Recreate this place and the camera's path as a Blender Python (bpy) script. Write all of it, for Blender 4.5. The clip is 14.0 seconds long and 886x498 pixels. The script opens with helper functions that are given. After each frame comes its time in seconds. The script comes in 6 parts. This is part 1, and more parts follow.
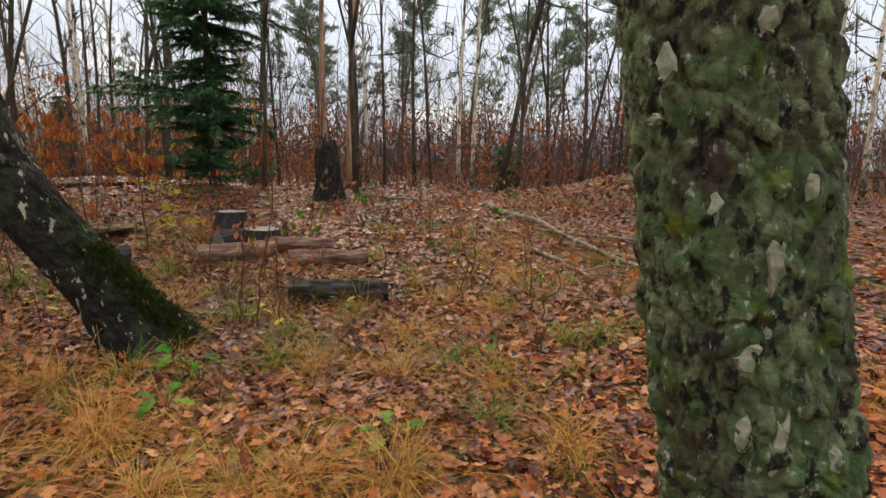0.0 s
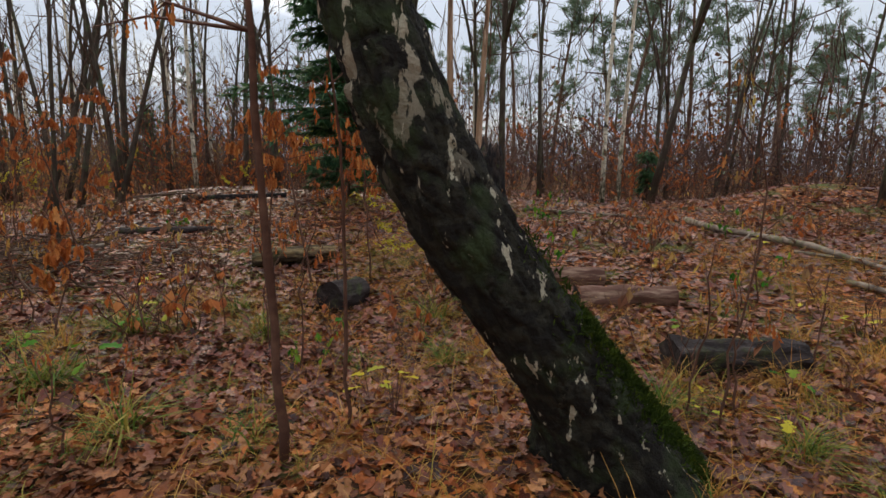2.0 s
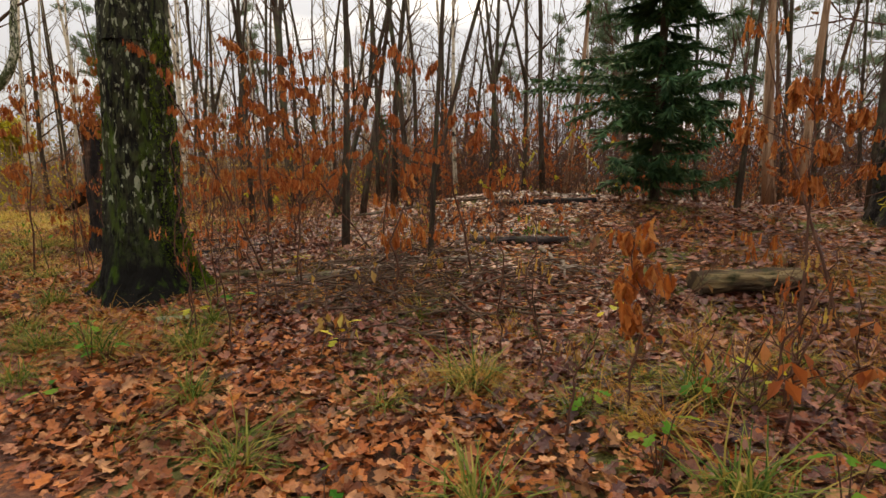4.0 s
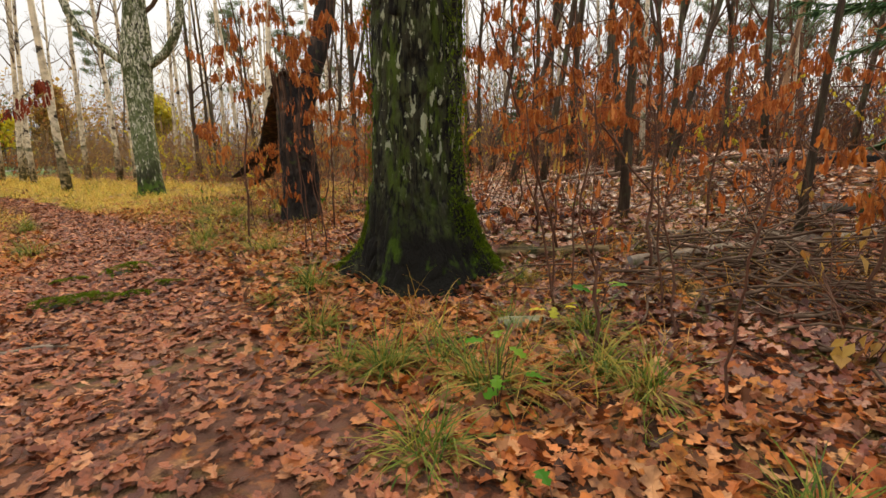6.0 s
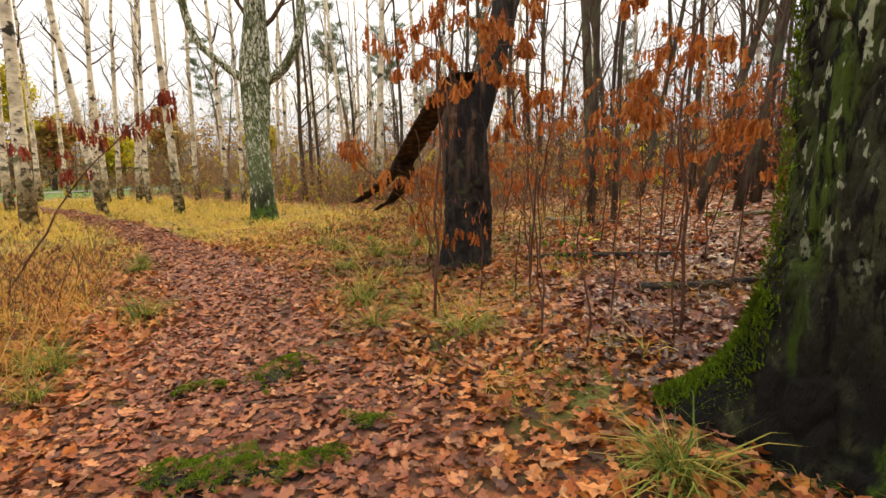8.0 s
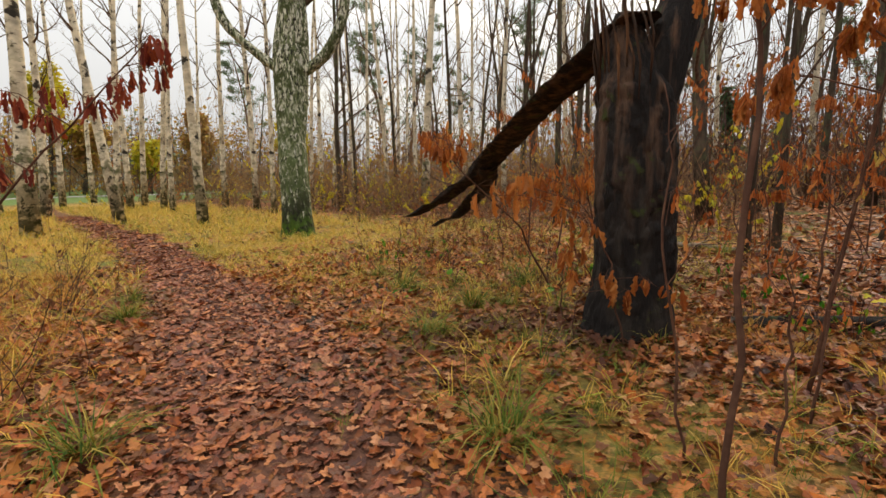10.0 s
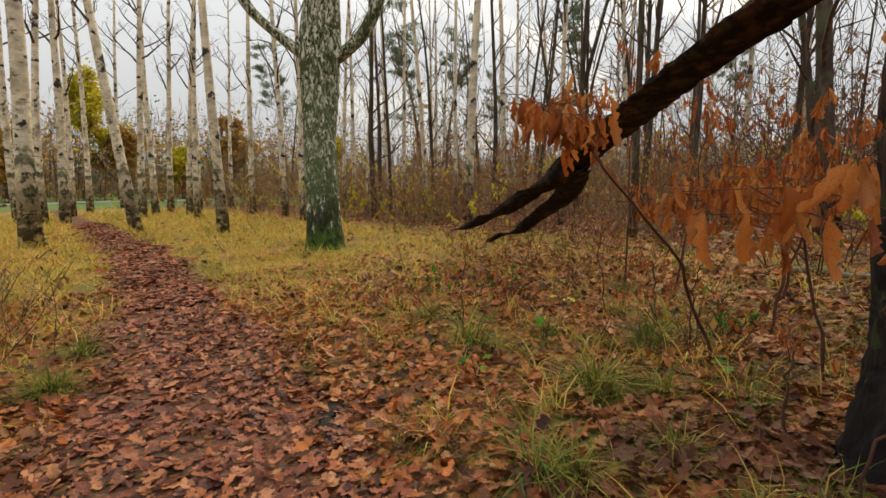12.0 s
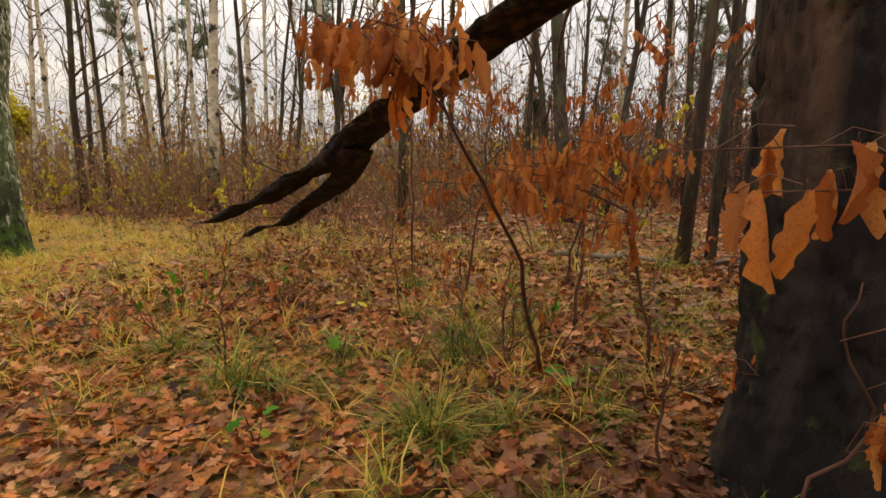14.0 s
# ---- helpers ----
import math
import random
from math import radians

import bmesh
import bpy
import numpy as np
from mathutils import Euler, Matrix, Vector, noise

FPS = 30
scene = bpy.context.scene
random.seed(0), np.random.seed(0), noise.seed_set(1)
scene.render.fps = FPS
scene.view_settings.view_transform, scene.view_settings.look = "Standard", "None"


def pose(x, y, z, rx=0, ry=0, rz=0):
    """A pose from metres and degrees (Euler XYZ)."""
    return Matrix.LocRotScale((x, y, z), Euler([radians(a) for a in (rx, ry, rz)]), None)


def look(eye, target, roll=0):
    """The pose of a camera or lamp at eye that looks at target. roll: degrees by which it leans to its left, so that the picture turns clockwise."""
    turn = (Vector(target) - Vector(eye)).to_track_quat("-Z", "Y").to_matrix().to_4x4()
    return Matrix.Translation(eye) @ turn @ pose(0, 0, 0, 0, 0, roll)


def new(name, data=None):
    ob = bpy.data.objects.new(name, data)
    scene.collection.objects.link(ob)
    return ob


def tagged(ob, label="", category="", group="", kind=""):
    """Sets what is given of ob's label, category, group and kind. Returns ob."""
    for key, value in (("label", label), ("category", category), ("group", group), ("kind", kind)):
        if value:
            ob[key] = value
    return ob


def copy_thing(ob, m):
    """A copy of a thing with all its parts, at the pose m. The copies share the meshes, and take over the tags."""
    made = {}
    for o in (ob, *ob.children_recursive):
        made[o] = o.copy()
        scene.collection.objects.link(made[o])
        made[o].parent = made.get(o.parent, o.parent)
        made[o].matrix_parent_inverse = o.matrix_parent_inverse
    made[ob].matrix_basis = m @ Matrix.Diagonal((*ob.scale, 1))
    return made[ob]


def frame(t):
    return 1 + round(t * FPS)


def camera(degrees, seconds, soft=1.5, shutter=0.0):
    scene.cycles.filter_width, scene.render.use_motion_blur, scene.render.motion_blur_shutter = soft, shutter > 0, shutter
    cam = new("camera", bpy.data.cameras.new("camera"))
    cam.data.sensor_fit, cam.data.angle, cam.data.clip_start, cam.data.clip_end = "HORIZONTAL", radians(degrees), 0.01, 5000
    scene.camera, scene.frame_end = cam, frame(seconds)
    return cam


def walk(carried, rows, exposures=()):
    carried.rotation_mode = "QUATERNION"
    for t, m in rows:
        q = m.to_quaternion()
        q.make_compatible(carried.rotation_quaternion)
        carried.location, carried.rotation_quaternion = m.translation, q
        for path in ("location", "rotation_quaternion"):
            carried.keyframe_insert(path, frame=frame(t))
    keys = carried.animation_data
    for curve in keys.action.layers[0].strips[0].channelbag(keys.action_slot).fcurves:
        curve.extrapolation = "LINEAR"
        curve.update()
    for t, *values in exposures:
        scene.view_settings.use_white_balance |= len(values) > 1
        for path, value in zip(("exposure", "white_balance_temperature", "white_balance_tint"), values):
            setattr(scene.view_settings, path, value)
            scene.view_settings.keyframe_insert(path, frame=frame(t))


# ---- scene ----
cam = camera(81.0, 14.0)
PATH = [
    (0.0, pose(0.000, 0.000, 1.390, 80.50, -1.00, 0.20)),
    (0.5, pose(-0.686, 0.422, 1.364, 80.70, -1.10, 0.00)),
    (1.0, pose(-1.432, 0.805, 1.383, 80.90, -1.10, 0.30)),
    (1.5, pose(-2.145, 1.181, 1.364, 81.00, -1.00, 1.00)),
    (2.0, pose(-2.851, 1.445, 1.357, 81.30, -0.80, 3.90)),
    (2.5, pose(-3.610, 1.637, 1.350, 81.60, -0.70, 7.70)),
    (3.0, pose(-4.376, 1.868, 1.350, 81.70, -0.40, 12.50)),
    (3.5, pose(-5.122, 2.020, 1.304, 81.80, 0.00, 17.60)),
    (4.0, pose(-5.854, 2.211, 1.278, 81.70, 0.20, 22.30)),
    (6.5, pose(-9.103, 2.913, 1.001, 78.44, 1.12, 33.71)),
    (7.0, pose(-9.709, 3.155, 1.050, 78.67, 1.22, 35.21)),
    (7.5, pose(-10.316, 3.359, 1.060, 79.90, 1.34, 38.70)),
    (8.0, pose(-10.917, 3.550, 1.116, 80.99, 1.06, 41.09)),
    (8.5, pose(-11.551, 3.820, 1.157, 81.35, 0.97, 41.79)),
    (11.0, pose(-13.972, 5.321, 1.054, 82.36, 0.01, 45.80)),
    (11.5, pose(-14.331, 5.592, 1.084, 82.52, 0.02, 46.70)),
    (12.0, pose(-14.733, 5.770, 1.049, 82.68, 0.23, 47.49)),
    (12.5, pose(-15.046, 5.962, 1.025, 82.55, 0.31, 45.99)),
    (13.0, pose(-15.266, 6.235, 1.007, 82.29, 0.46, 41.00)),
    (13.5, pose(-15.365, 6.370, 0.991, 82.08, 0.21, 32.91)),
    (14.0, pose(-15.428, 6.383, 0.981, 81.67, -0.85, 20.82)),
]
walk(cam, PATH, [(0.0, 0.4, 7200, 8), (0.8, 0.35, 7000, 7), (1.6, 0.03, 6800, 7), (2.6, 0.05, 7100, 8), (4.0, 0.22, 8500, 11), (6.3, 0.66, 8700, 9), (7.5, 0.82, 8700, 9), (8.7, 0.68, 8700, 9), (11.0, 0.22, 8100, 7), (12.5, 0.1, 8100, 7), (13.4, 0.02, 8800, 10), (14.0, 0.32, 9000, 12)])

# ---- sky and light: a bright overcast late-autumn morning ----
world = bpy.data.worlds.new("overcast_sky")
scene.world = world
world.use_nodes = True
wn, wl = world.node_tree.nodes, world.node_tree.links
wn.clear()
w_out, w_bg = wn.new("ShaderNodeOutputWorld"), wn.new("ShaderNodeBackground")
w_sky, w_hs, w_mix = wn.new("ShaderNodeTexSky"), wn.new("ShaderNodeHueSaturation"), wn.new("ShaderNodeMixRGB")
w_tc, w_map, w_noise, w_ramp = wn.new("ShaderNodeTexCoord"), wn.new("ShaderNodeMapping"), wn.new("ShaderNodeTexNoise"), wn.new("ShaderNodeValToRGB")
w_sky.sky_type, w_sky.sun_disc, w_sky.sun_elevation, w_sky.sun_rotation = "NISHITA", False, radians(34), radians(-20)
w_sky.dust_density = 2.0
w_hs.inputs["Saturation"].default_value = 0.55
w_hs.inputs["Value"].default_value = 1.1
w_map.inputs["Scale"].default_value = (1.0, 1.0, 2.6)
w_noise.inputs["Scale"].default_value, w_noise.inputs["Detail"].default_value = 2.2, 6
w_ramp.color_ramp.elements[0].position, w_ramp.color_ramp.elements[1].position = 0.14, 0.46
w_mix.inputs[2].default_value = (4.7, 5.25, 6.4, 1)
w_bg.inputs["Strength"].default_value = 0.1
wl.new(w_tc.outputs["Generated"], w_map.inputs["Vector"])
wl.new(w_map.outputs["Vector"], w_noise.inputs["Vector"])
wl.new(w_noise.outputs[0], w_ramp.inputs["Fac"])
wl.new(w_sky.outputs[0], w_hs.inputs["Color"])
wl.new(w_ramp.outputs[0], w_mix.inputs[0])
wl.new(w_hs.outputs[0], w_mix.inputs[1])
# an overcast sky is about three times as bright overhead as at the horizon
w_sep, w_rise, w_scale = wn.new("ShaderNodeSeparateXYZ"), wn.new("ShaderNodeMapRange"), wn.new("ShaderNodeVectorMath")
w_rise.inputs[1].default_value, w_rise.inputs[2].default_value, w_rise.inputs[3].default_value, w_rise.inputs[4].default_value = 0.0, 1.0, 0.92, 2.8
w_scale.operation = "SCALE"
wl.new(w_tc.outputs["Generated"], w_sep.inputs[0])
wl.new(w_sep.outputs[2], w_rise.inputs[0])
wl.new(w_mix.outputs[0], w_scale.inputs[0])
wl.new(w_rise.outputs[0], w_scale.inputs["Scale"])
wl.new(w_scale.outputs[0], w_bg.inputs[0])
wl.new(w_bg.outputs[0], w_out.inputs[0])

sun = new("sun", bpy.data.lights.new("sun", "SUN"))
sun.data.energy, sun.data.angle, sun.data.color = 2.2, radians(25), (1.0, 0.88, 0.70)
sun.matrix_world = look((-10, 28, 22), (0, 0, 0))

# ---- materials ----


def ramp(nt, fac, stops, mode="LINEAR"):
    r = nt.nodes.new("ShaderNodeValToRGB")
    r.color_ramp.interpolation = mode
    while len(r.color_ramp.elements) < len(stops):
        r.color_ramp.elements.new(0.5)
    for e, (p, c) in zip(r.color_ramp.elements, stops):
        e.position, e.color = p, (*c, 1) if len(c) == 3 else c
    nt.links.new(fac, r.inputs["Fac"])
    return r.outputs[0]


def noise_mask(nt, scale, lo, hi, detail=5, coords="Object", stretch=(1, 1, 1), voronoi=False):
    n = nt.nodes
    tc, mp = n.new("ShaderNodeTexCoord"), n.new("ShaderNodeMapping")
    mp.inputs["Scale"].default_value = stretch
    nt.links.new(tc.outputs[coords], mp.inputs["Vector"])
    tx = n.new("ShaderNodeTexVoronoi" if voronoi else "ShaderNodeTexNoise")
    tx.inputs["Scale"].default_value = scale
    if not voronoi:
        tx.inputs["Detail"].default_value = detail
        tx.inputs["Roughness"].default_value = 0.62
    nt.links.new(mp.outputs["Vector"], tx.inputs["Vector"])
    return ramp(nt, tx.outputs[0], [(lo, (0, 0, 0)), (hi, (1, 1, 1))])


def mul(nt, a, b, op="MULTIPLY"):
    m = nt.nodes.new("ShaderNodeMath")
    m.operation = op
    for i, v in enumerate((a, b)):
        if isinstance(v, (int, float)):
            m.inputs[i].default_value = v
        else:
            nt.links.new(v, m.inputs[i])
    return m.outputs[0]


def zmask(nt, lo, hi, coords="Object"):
    """1 below lo, 0 above hi, along the thing's own height."""
    tc, sep, mr = nt.nodes.new("ShaderNodeTexCoord"), nt.nodes.new("ShaderNodeSeparateXYZ"), nt.nodes.new("ShaderNodeMapRange")
    nt.links.new(tc.outputs[coords], sep.inputs[0])
    nt.links.new(sep.outputs[2], mr.inputs[0])
    mr.inputs[1].default_value, mr.inputs[2].default_value, mr.inputs[3].default_value, mr.inputs[4].default_value = lo, hi, 1, 0
    return mr.outputs[0]


def blend(nt, fac, a, b):
    m = nt.nodes.new("ShaderNodeMixRGB")
    for i, v in enumerate((fac, a, b)):
        if isinstance(v, tuple):
            m.inputs[i].default_value = (*v, 1)
        elif isinstance(v, float):
            m.inputs[i].default_value = v
        else:
            nt.links.new(v, m.inputs[i])
    return m.outputs[0]


def attr(nt, name):
    a = nt.nodes.new("ShaderNodeAttribute")
    a.attribute_name = name
    return a.outputs["Fac"]


def material(name, base, layers=(), rough=0.85, bump=None, colours=None, glow_through=0.0, spec=0.14, cells=0):
    """base colour, then layers (colour, scale, lo, hi, options) laid over it by noise; colours: a spread over pieces or islands."""
    m = bpy.data.materials.new(name)
    m.use_nodes = True
    nt = m.node_tree
    b = nt.nodes["Principled BSDF"]
    b.inputs["Roughness"].default_value = rough
    b.inputs["Specular IOR Level"].default_value = spec
    col = base
    if colours:
        g, o = nt.nodes.new("ShaderNodeNewGeometry"), nt.nodes.new("ShaderNodeObjectInfo")
        f = mul(nt, mul(nt, g.outputs["Random Per Island"], o.outputs["Random"], "ADD"), 1.0, "FRACT")
        k = len(colours)
        col = ramp(nt, f, [((i + 0.5) / k, c) for i, c in enumerate(colours)])
    if cells:
        tc, vo = nt.nodes.new("ShaderNodeTexCoord"), nt.nodes.new("ShaderNodeTexVoronoi")
        vo.inputs["Scale"].default_value = cells
        nt.links.new(tc.outputs["Object"], vo.inputs["Vector"])
        col = ramp(nt, vo.outputs["Color"], [((i + 0.5) / len(LITTER), c) for i, c in enumerate(LITTER)], "CONSTANT")
    for colour, scale, lo, hi, opt in layers:
        opt = dict(opt)
        z, a = opt.pop("z", None), opt.pop("attr", None)
        f = noise_mask(nt, scale, lo, hi, **opt)
        if z:
            f = mul(nt, f, zmask(nt, *z))
        if a:
            f = mul(nt, f, attr(nt, a))
        col = blend(nt, f, col, colour)
    if isinstance(col, tuple):
        b.inputs["Base Color"].default_value = (*col, 1)
    else:
        nt.links.new(col, b.inputs["Base Color"])
    if bump:
        scale, strength, *opt = bump
        opt = opt[0] if opt else {}
        h = noise_mask(nt, scale, 0.25, 0.75, detail=8, **opt)
        bp = nt.nodes.new("ShaderNodeBump")
        bp.inputs["Strength"].default_value, bp.inputs["Distance"].default_value = strength, 0.02
        nt.links.new(h, bp.inputs["Height"])
        nt.links.new(bp.outputs[0], b.inputs["Normal"])
    if glow_through:
        t, mx = nt.nodes.new("ShaderNodeBsdfTranslucent"), nt.nodes.new("ShaderNodeMixShader")
        mx.inputs[0].default_value = glow_through
        if isinstance(col, tuple):
            t.inputs[0].default_value = (*col, 1)
        else:
            nt.links.new(col, t.inputs[0])
        nt.links.new(b.outputs[0], mx.inputs[1])
        nt.links.new(t.outputs[0], mx.inputs[2])
        nt.links.new(mx.outputs[0], nt.nodes["Material Output"].inputs[0])
    return m


LITTER = [(0.035, 0.011, 0.006), (0.58, 0.243, 0.098), (0.06, 0.016, 0.007), (0.24, 0.056, 0.015), (0.42, 0.122, 0.034), (0.28, 0.065, 0.015), (0.56, 0.216, 0.074), (0.46, 0.122, 0.021), (0.12, 0.032, 0.011), (0.62, 0.297, 0.131), (0.34, 0.086, 0.025), (0.5, 0.18, 0.037), (0.09, 0.023, 0.01), (0.52, 0.162, 0.049)]
PATHLEAF = [(0.08, 0.024, 0.014), (0.22, 0.061, 0.031), (0.34, 0.107, 0.051), (0.25, 0.07, 0.033), (0.5, 0.214, 0.101), (0.13, 0.037, 0.02), (0.42, 0.13, 0.043), (0.3, 0.084, 0.035), (0.06, 0.02, 0.012), (0.46, 0.167, 0.062)]
m_litter = material("fallen_leaf_brown", (0.2, 0.1, 0.05), [((0.10, 0.032, 0.015), 0.55, 0.53, 0.68, {}), ((0.09, 0.03, 0.014), 3.0, 0.55, 0.68, {}), ((0.07, 0.03, 0.02), 25, 0.5, 0.75, {})], 0.5, (60, 0.3), LITTER, 0.08, 0.2)
m_pathleaf = material("trodden_leaf_wet", (0.2, 0.1, 0.05), [((0.05, 0.025, 0.02), 25, 0.5, 0.75, {})], 0.40, (60, 0.3), PATHLEAF, 0.05, 0.24)
WETLEAF = [(0.035, 0.01, 0.008), (0.14, 0.035, 0.02), (0.24, 0.064, 0.036), (0.085, 0.023, 0.014), (0.34, 0.124, 0.068), (0.18, 0.042, 0.022), (0.055, 0.016, 0.011), (0.42, 0.184, 0.111), (0.27, 0.074, 0.029)]
m_wetleaf = material("wet_maroon_leaf", (0.2, 0.08, 0.05), [((0.05, 0.018, 0.014), 0.7, 0.52, 0.66, {}), ((0.05, 0.02, 0.015), 25, 0.5, 0.75, {})], 0.34, (60, 0.3), WETLEAF, 0.06, 0.34)
m_oakleaf = material("hanging_oak_leaf", (0.4, 0.15, 0.05), [((0.16, 0.05, 0.02), 30, 0.5, 0.8, {})], 0.6, (50, 0.25),
                     [(0.54, 0.19, 0.045), (0.40, 0.11, 0.024), (0.62, 0.27, 0.08), (0.24, 0.06, 0.016), (0.50, 0.15, 0.033), (0.32, 0.085, 0.02)], 0.34, 0.2)
m_beechleaf = material("russet_brush_leaf", (0.3, 0.1, 0.04), (), 0.65, None,
                       [(0.36, 0.095, 0.026), (0.46, 0.14, 0.04), (0.26, 0.065, 0.022), (0.54, 0.21, 0.07)], 0.35, 0.15)
m_duskleaf = material("faded_far_leaf", (0.2, 0.08, 0.04), (), 0.7, None, [(0.16, 0.06, 0.03), (0.24, 0.10, 0.05), (0.11, 0.05, 0.03), (0.30, 0.15, 0.06), (0.20, 0.12, 0.05)], 0.25, 0.1)
m_tanleaf = material("faded_golden_leaf", (0.4, 0.25, 0.08), (), 0.7, None, [(0.34, 0.20, 0.065), (0.46, 0.28, 0.07), (0.24, 0.12, 0.05), (0.54, 0.40, 0.09), (0.40, 0.16, 0.05)], 0.3, 0.1)
m_redleaf = material("dark_red_leaf", (0.2, 0.03, 0.02), (), 0.6, None, [(0.22, 0.035, 0.02), (0.32, 0.07, 0.025), (0.14, 0.025, 0.018)], 0.3)
m_yellowleaf = material("yellow_leaf", (0.6, 0.5, 0.05), (), 0.55, None, [(0.55, 0.42, 0.03), (0.62, 0.52, 0.06), (0.42, 0.40, 0.05)], 0.4, 0.1)
m_greenleaf = material("green_leaf", (0.1, 0.3, 0.03), (), 0.5, None, [(0.035, 0.15, 0.014), (0.07, 0.22, 0.018), (0.20, 0.27, 0.03)], 0.4, 0.08)
m_grass = material("green_grass", (0.1, 0.15, 0.03), (), 0.6, None, [(0.05, 0.10, 0.015), (0.10, 0.15, 0.02), (0.19, 0.20, 0.035), (0.34, 0.25, 0.055)], 0.3, 0.15)
m_straw = material("dry_grass", (0.4, 0.3, 0.1), (), 0.65, None, [(0.70, 0.44, 0.095), (0.55, 0.32, 0.062), (0.70, 0.53, 0.16), (0.40, 0.20, 0.045), (0.42, 0.41, 0.065)], 0.35, 0.1)
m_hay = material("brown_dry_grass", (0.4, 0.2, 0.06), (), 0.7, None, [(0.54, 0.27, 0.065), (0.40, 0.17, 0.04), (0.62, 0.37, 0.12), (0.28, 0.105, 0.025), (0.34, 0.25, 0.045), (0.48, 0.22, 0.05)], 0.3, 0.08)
m_twig = material("twig_bark", (0.075, 0.044, 0.029), [((0.15, 0.10, 0.068), 14, 0.45, 0.7, {})], 0.85)
m_tantwig = material("tan_far_twig", (0.22, 0.125, 0.07), [((0.30, 0.21, 0.11), 0.4, 0.45, 0.62, {}), ((0.11, 0.07, 0.05), 0.9, 0.5, 0.65, {})], 0.85)
m_dunbrush = material("maroon_brown_twig", (0.085, 0.052, 0.042), [((0.15, 0.095, 0.075), 0.5, 0.45, 0.62, {}), ((0.12, 0.055, 0.04), 1.3, 0.5, 0.65, {})], 0.85)
m_redtwig = material("russet_twig", (0.085, 0.04, 0.026), [((0.16, 0.08, 0.05), 9, 0.45, 0.7, {})], 0.85)
m_paletwig = material("weathered_branch", (0.26, 0.20, 0.15), [((0.09, 0.065, 0.05), 8, 0.45, 0.65, {}), ((0.12, 0.13, 0.05), 5, 0.55, 0.7, {})], 0.8, (40, 0.4))
m_bark = material("grey_brown_bark", (0.052, 0.037, 0.027), [((0.115, 0.086, 0.06), 10, 0.45, 0.65, {"stretch": (1, 1, 0.25)}), ((0.085, 0.10, 0.05), 3, 0.5, 0.7, {})], 0.9, (22, 0.8, {"stretch": (1, 1, 0.2)}))
m_bark2 = material("russet_bark", (0.12, 0.065, 0.04), [((0.22, 0.14, 0.09), 10, 0.45, 0.65, {"stretch": (1, 1, 0.25)})], 0.9, (22, 0.8, {"stretch": (1, 1, 0.2)}))
m_oldwood = material("stripped_pale_wood", (0.40, 0.24, 0.14), [((0.16, 0.085, 0.05), 6, 0.45, 0.6, {"stretch": (1, 1, 0.12)}), ((0.55, 0.38, 0.26), 20, 0.55, 0.7, {"stretch": (1, 1, 0.1)})], 0.85, (30, 0.7, {"stretch": (1, 1, 0.08)}))
m_birch = material("white_birch_bark", (0.72, 0.62, 0.46), [
    ((0.34, 0.30, 0.23), 4, 0.45, 0.7, {}),
    ((0.12, 0.10, 0.08), 15, 0.60, 0.66, {"stretch": (0.6, 0.6, 1.7)}),
    ((0.035, 0.03, 0.024), 5.5, 0.57, 0.60, {"stretch": (0.9, 0.9, 0.7)}),
    ((0.10, 0.11, 0.05), 2.4, 0.52, 0.60, {"z": (1.2, 4.5)}),
    ((0.03, 0.027, 0.02), 11, 0.55, 0.60, {"z": (0.6, 3.4), "stretch": (1, 1, 0.6)}),
    ((0.25, 0.19, 0.12), 1.3, 0.5, 0.7, {}),
    ((0.05, 0.055, 0.03), 7, 0.38, 0.5, {"z": (0.1, 1.6)})], 0.75, (30, 0.3))
m_birch2 = material("flaky_green_birch_bark", (0.60, 0.58, 0.44), [
    ((0.12, 0.14, 0.065), 15, 0.42, 0.54, {"stretch": (1, 1, 0.4)}),
    ((0.022, 0.022, 0.014), 26, 0.50, 0.56, {"stretch": (1, 1, 0.4)}),
    ((0.05, 0.06, 0.02), 2.2, 0.54, 0.62, {}),
    ((0.09, 0.12, 0.045), 6, 0.36, 0.54, {"z": (1.0, 3.6), "stretch": (1, 1, 0.5)}),
    ((0.52, 0.50, 0.42), 8, 0.60, 0.66, {"stretch": (1, 1, 0.6)}),
    ((0.02, 0.018, 0.012), 7, 0.40, 0.50, {"z": (0.5, 1.5), "stretch": (1, 1, 0.4)}),
    ((0.06, 0.12, 0.012), 6, 0.42, 0.54, {"z": (0.1, 0.7)})], 0.85, (26, 0.7))
m_bark_nb = material("rugged_lichen_birch_bark", (0.070, 0.072, 0.036), [
    ((0.165, 0.185, 0.085), 20, 0.43, 0.60, {"stretch": (1, 1, 0.8)}),
    ((0.050, 0.10, 0.032), 5, 0.48, 0.66, {}),
    ((0.055, 0.038, 0.028), 8, 0.50, 0.64, {"stretch": (1, 1, 0.5)}),
    ((0.016, 0.012, 0.009), 22, 0.52, 0.60, {"stretch": (1, 1, 0.6)}),
    ((0.055, 0.10, 0.034), 13, 0.50, 0.64, {"z": (0.5, 1.5)}),
    ((0.30, 0.31, 0.21), 30, 0.61, 0.68, {"stretch": (1.2, 1.2, 0.7)}),
    ((0.14, 0.16, 0.02), 5, 0.60, 0.72, {})], 0.85, (45, 0.6))
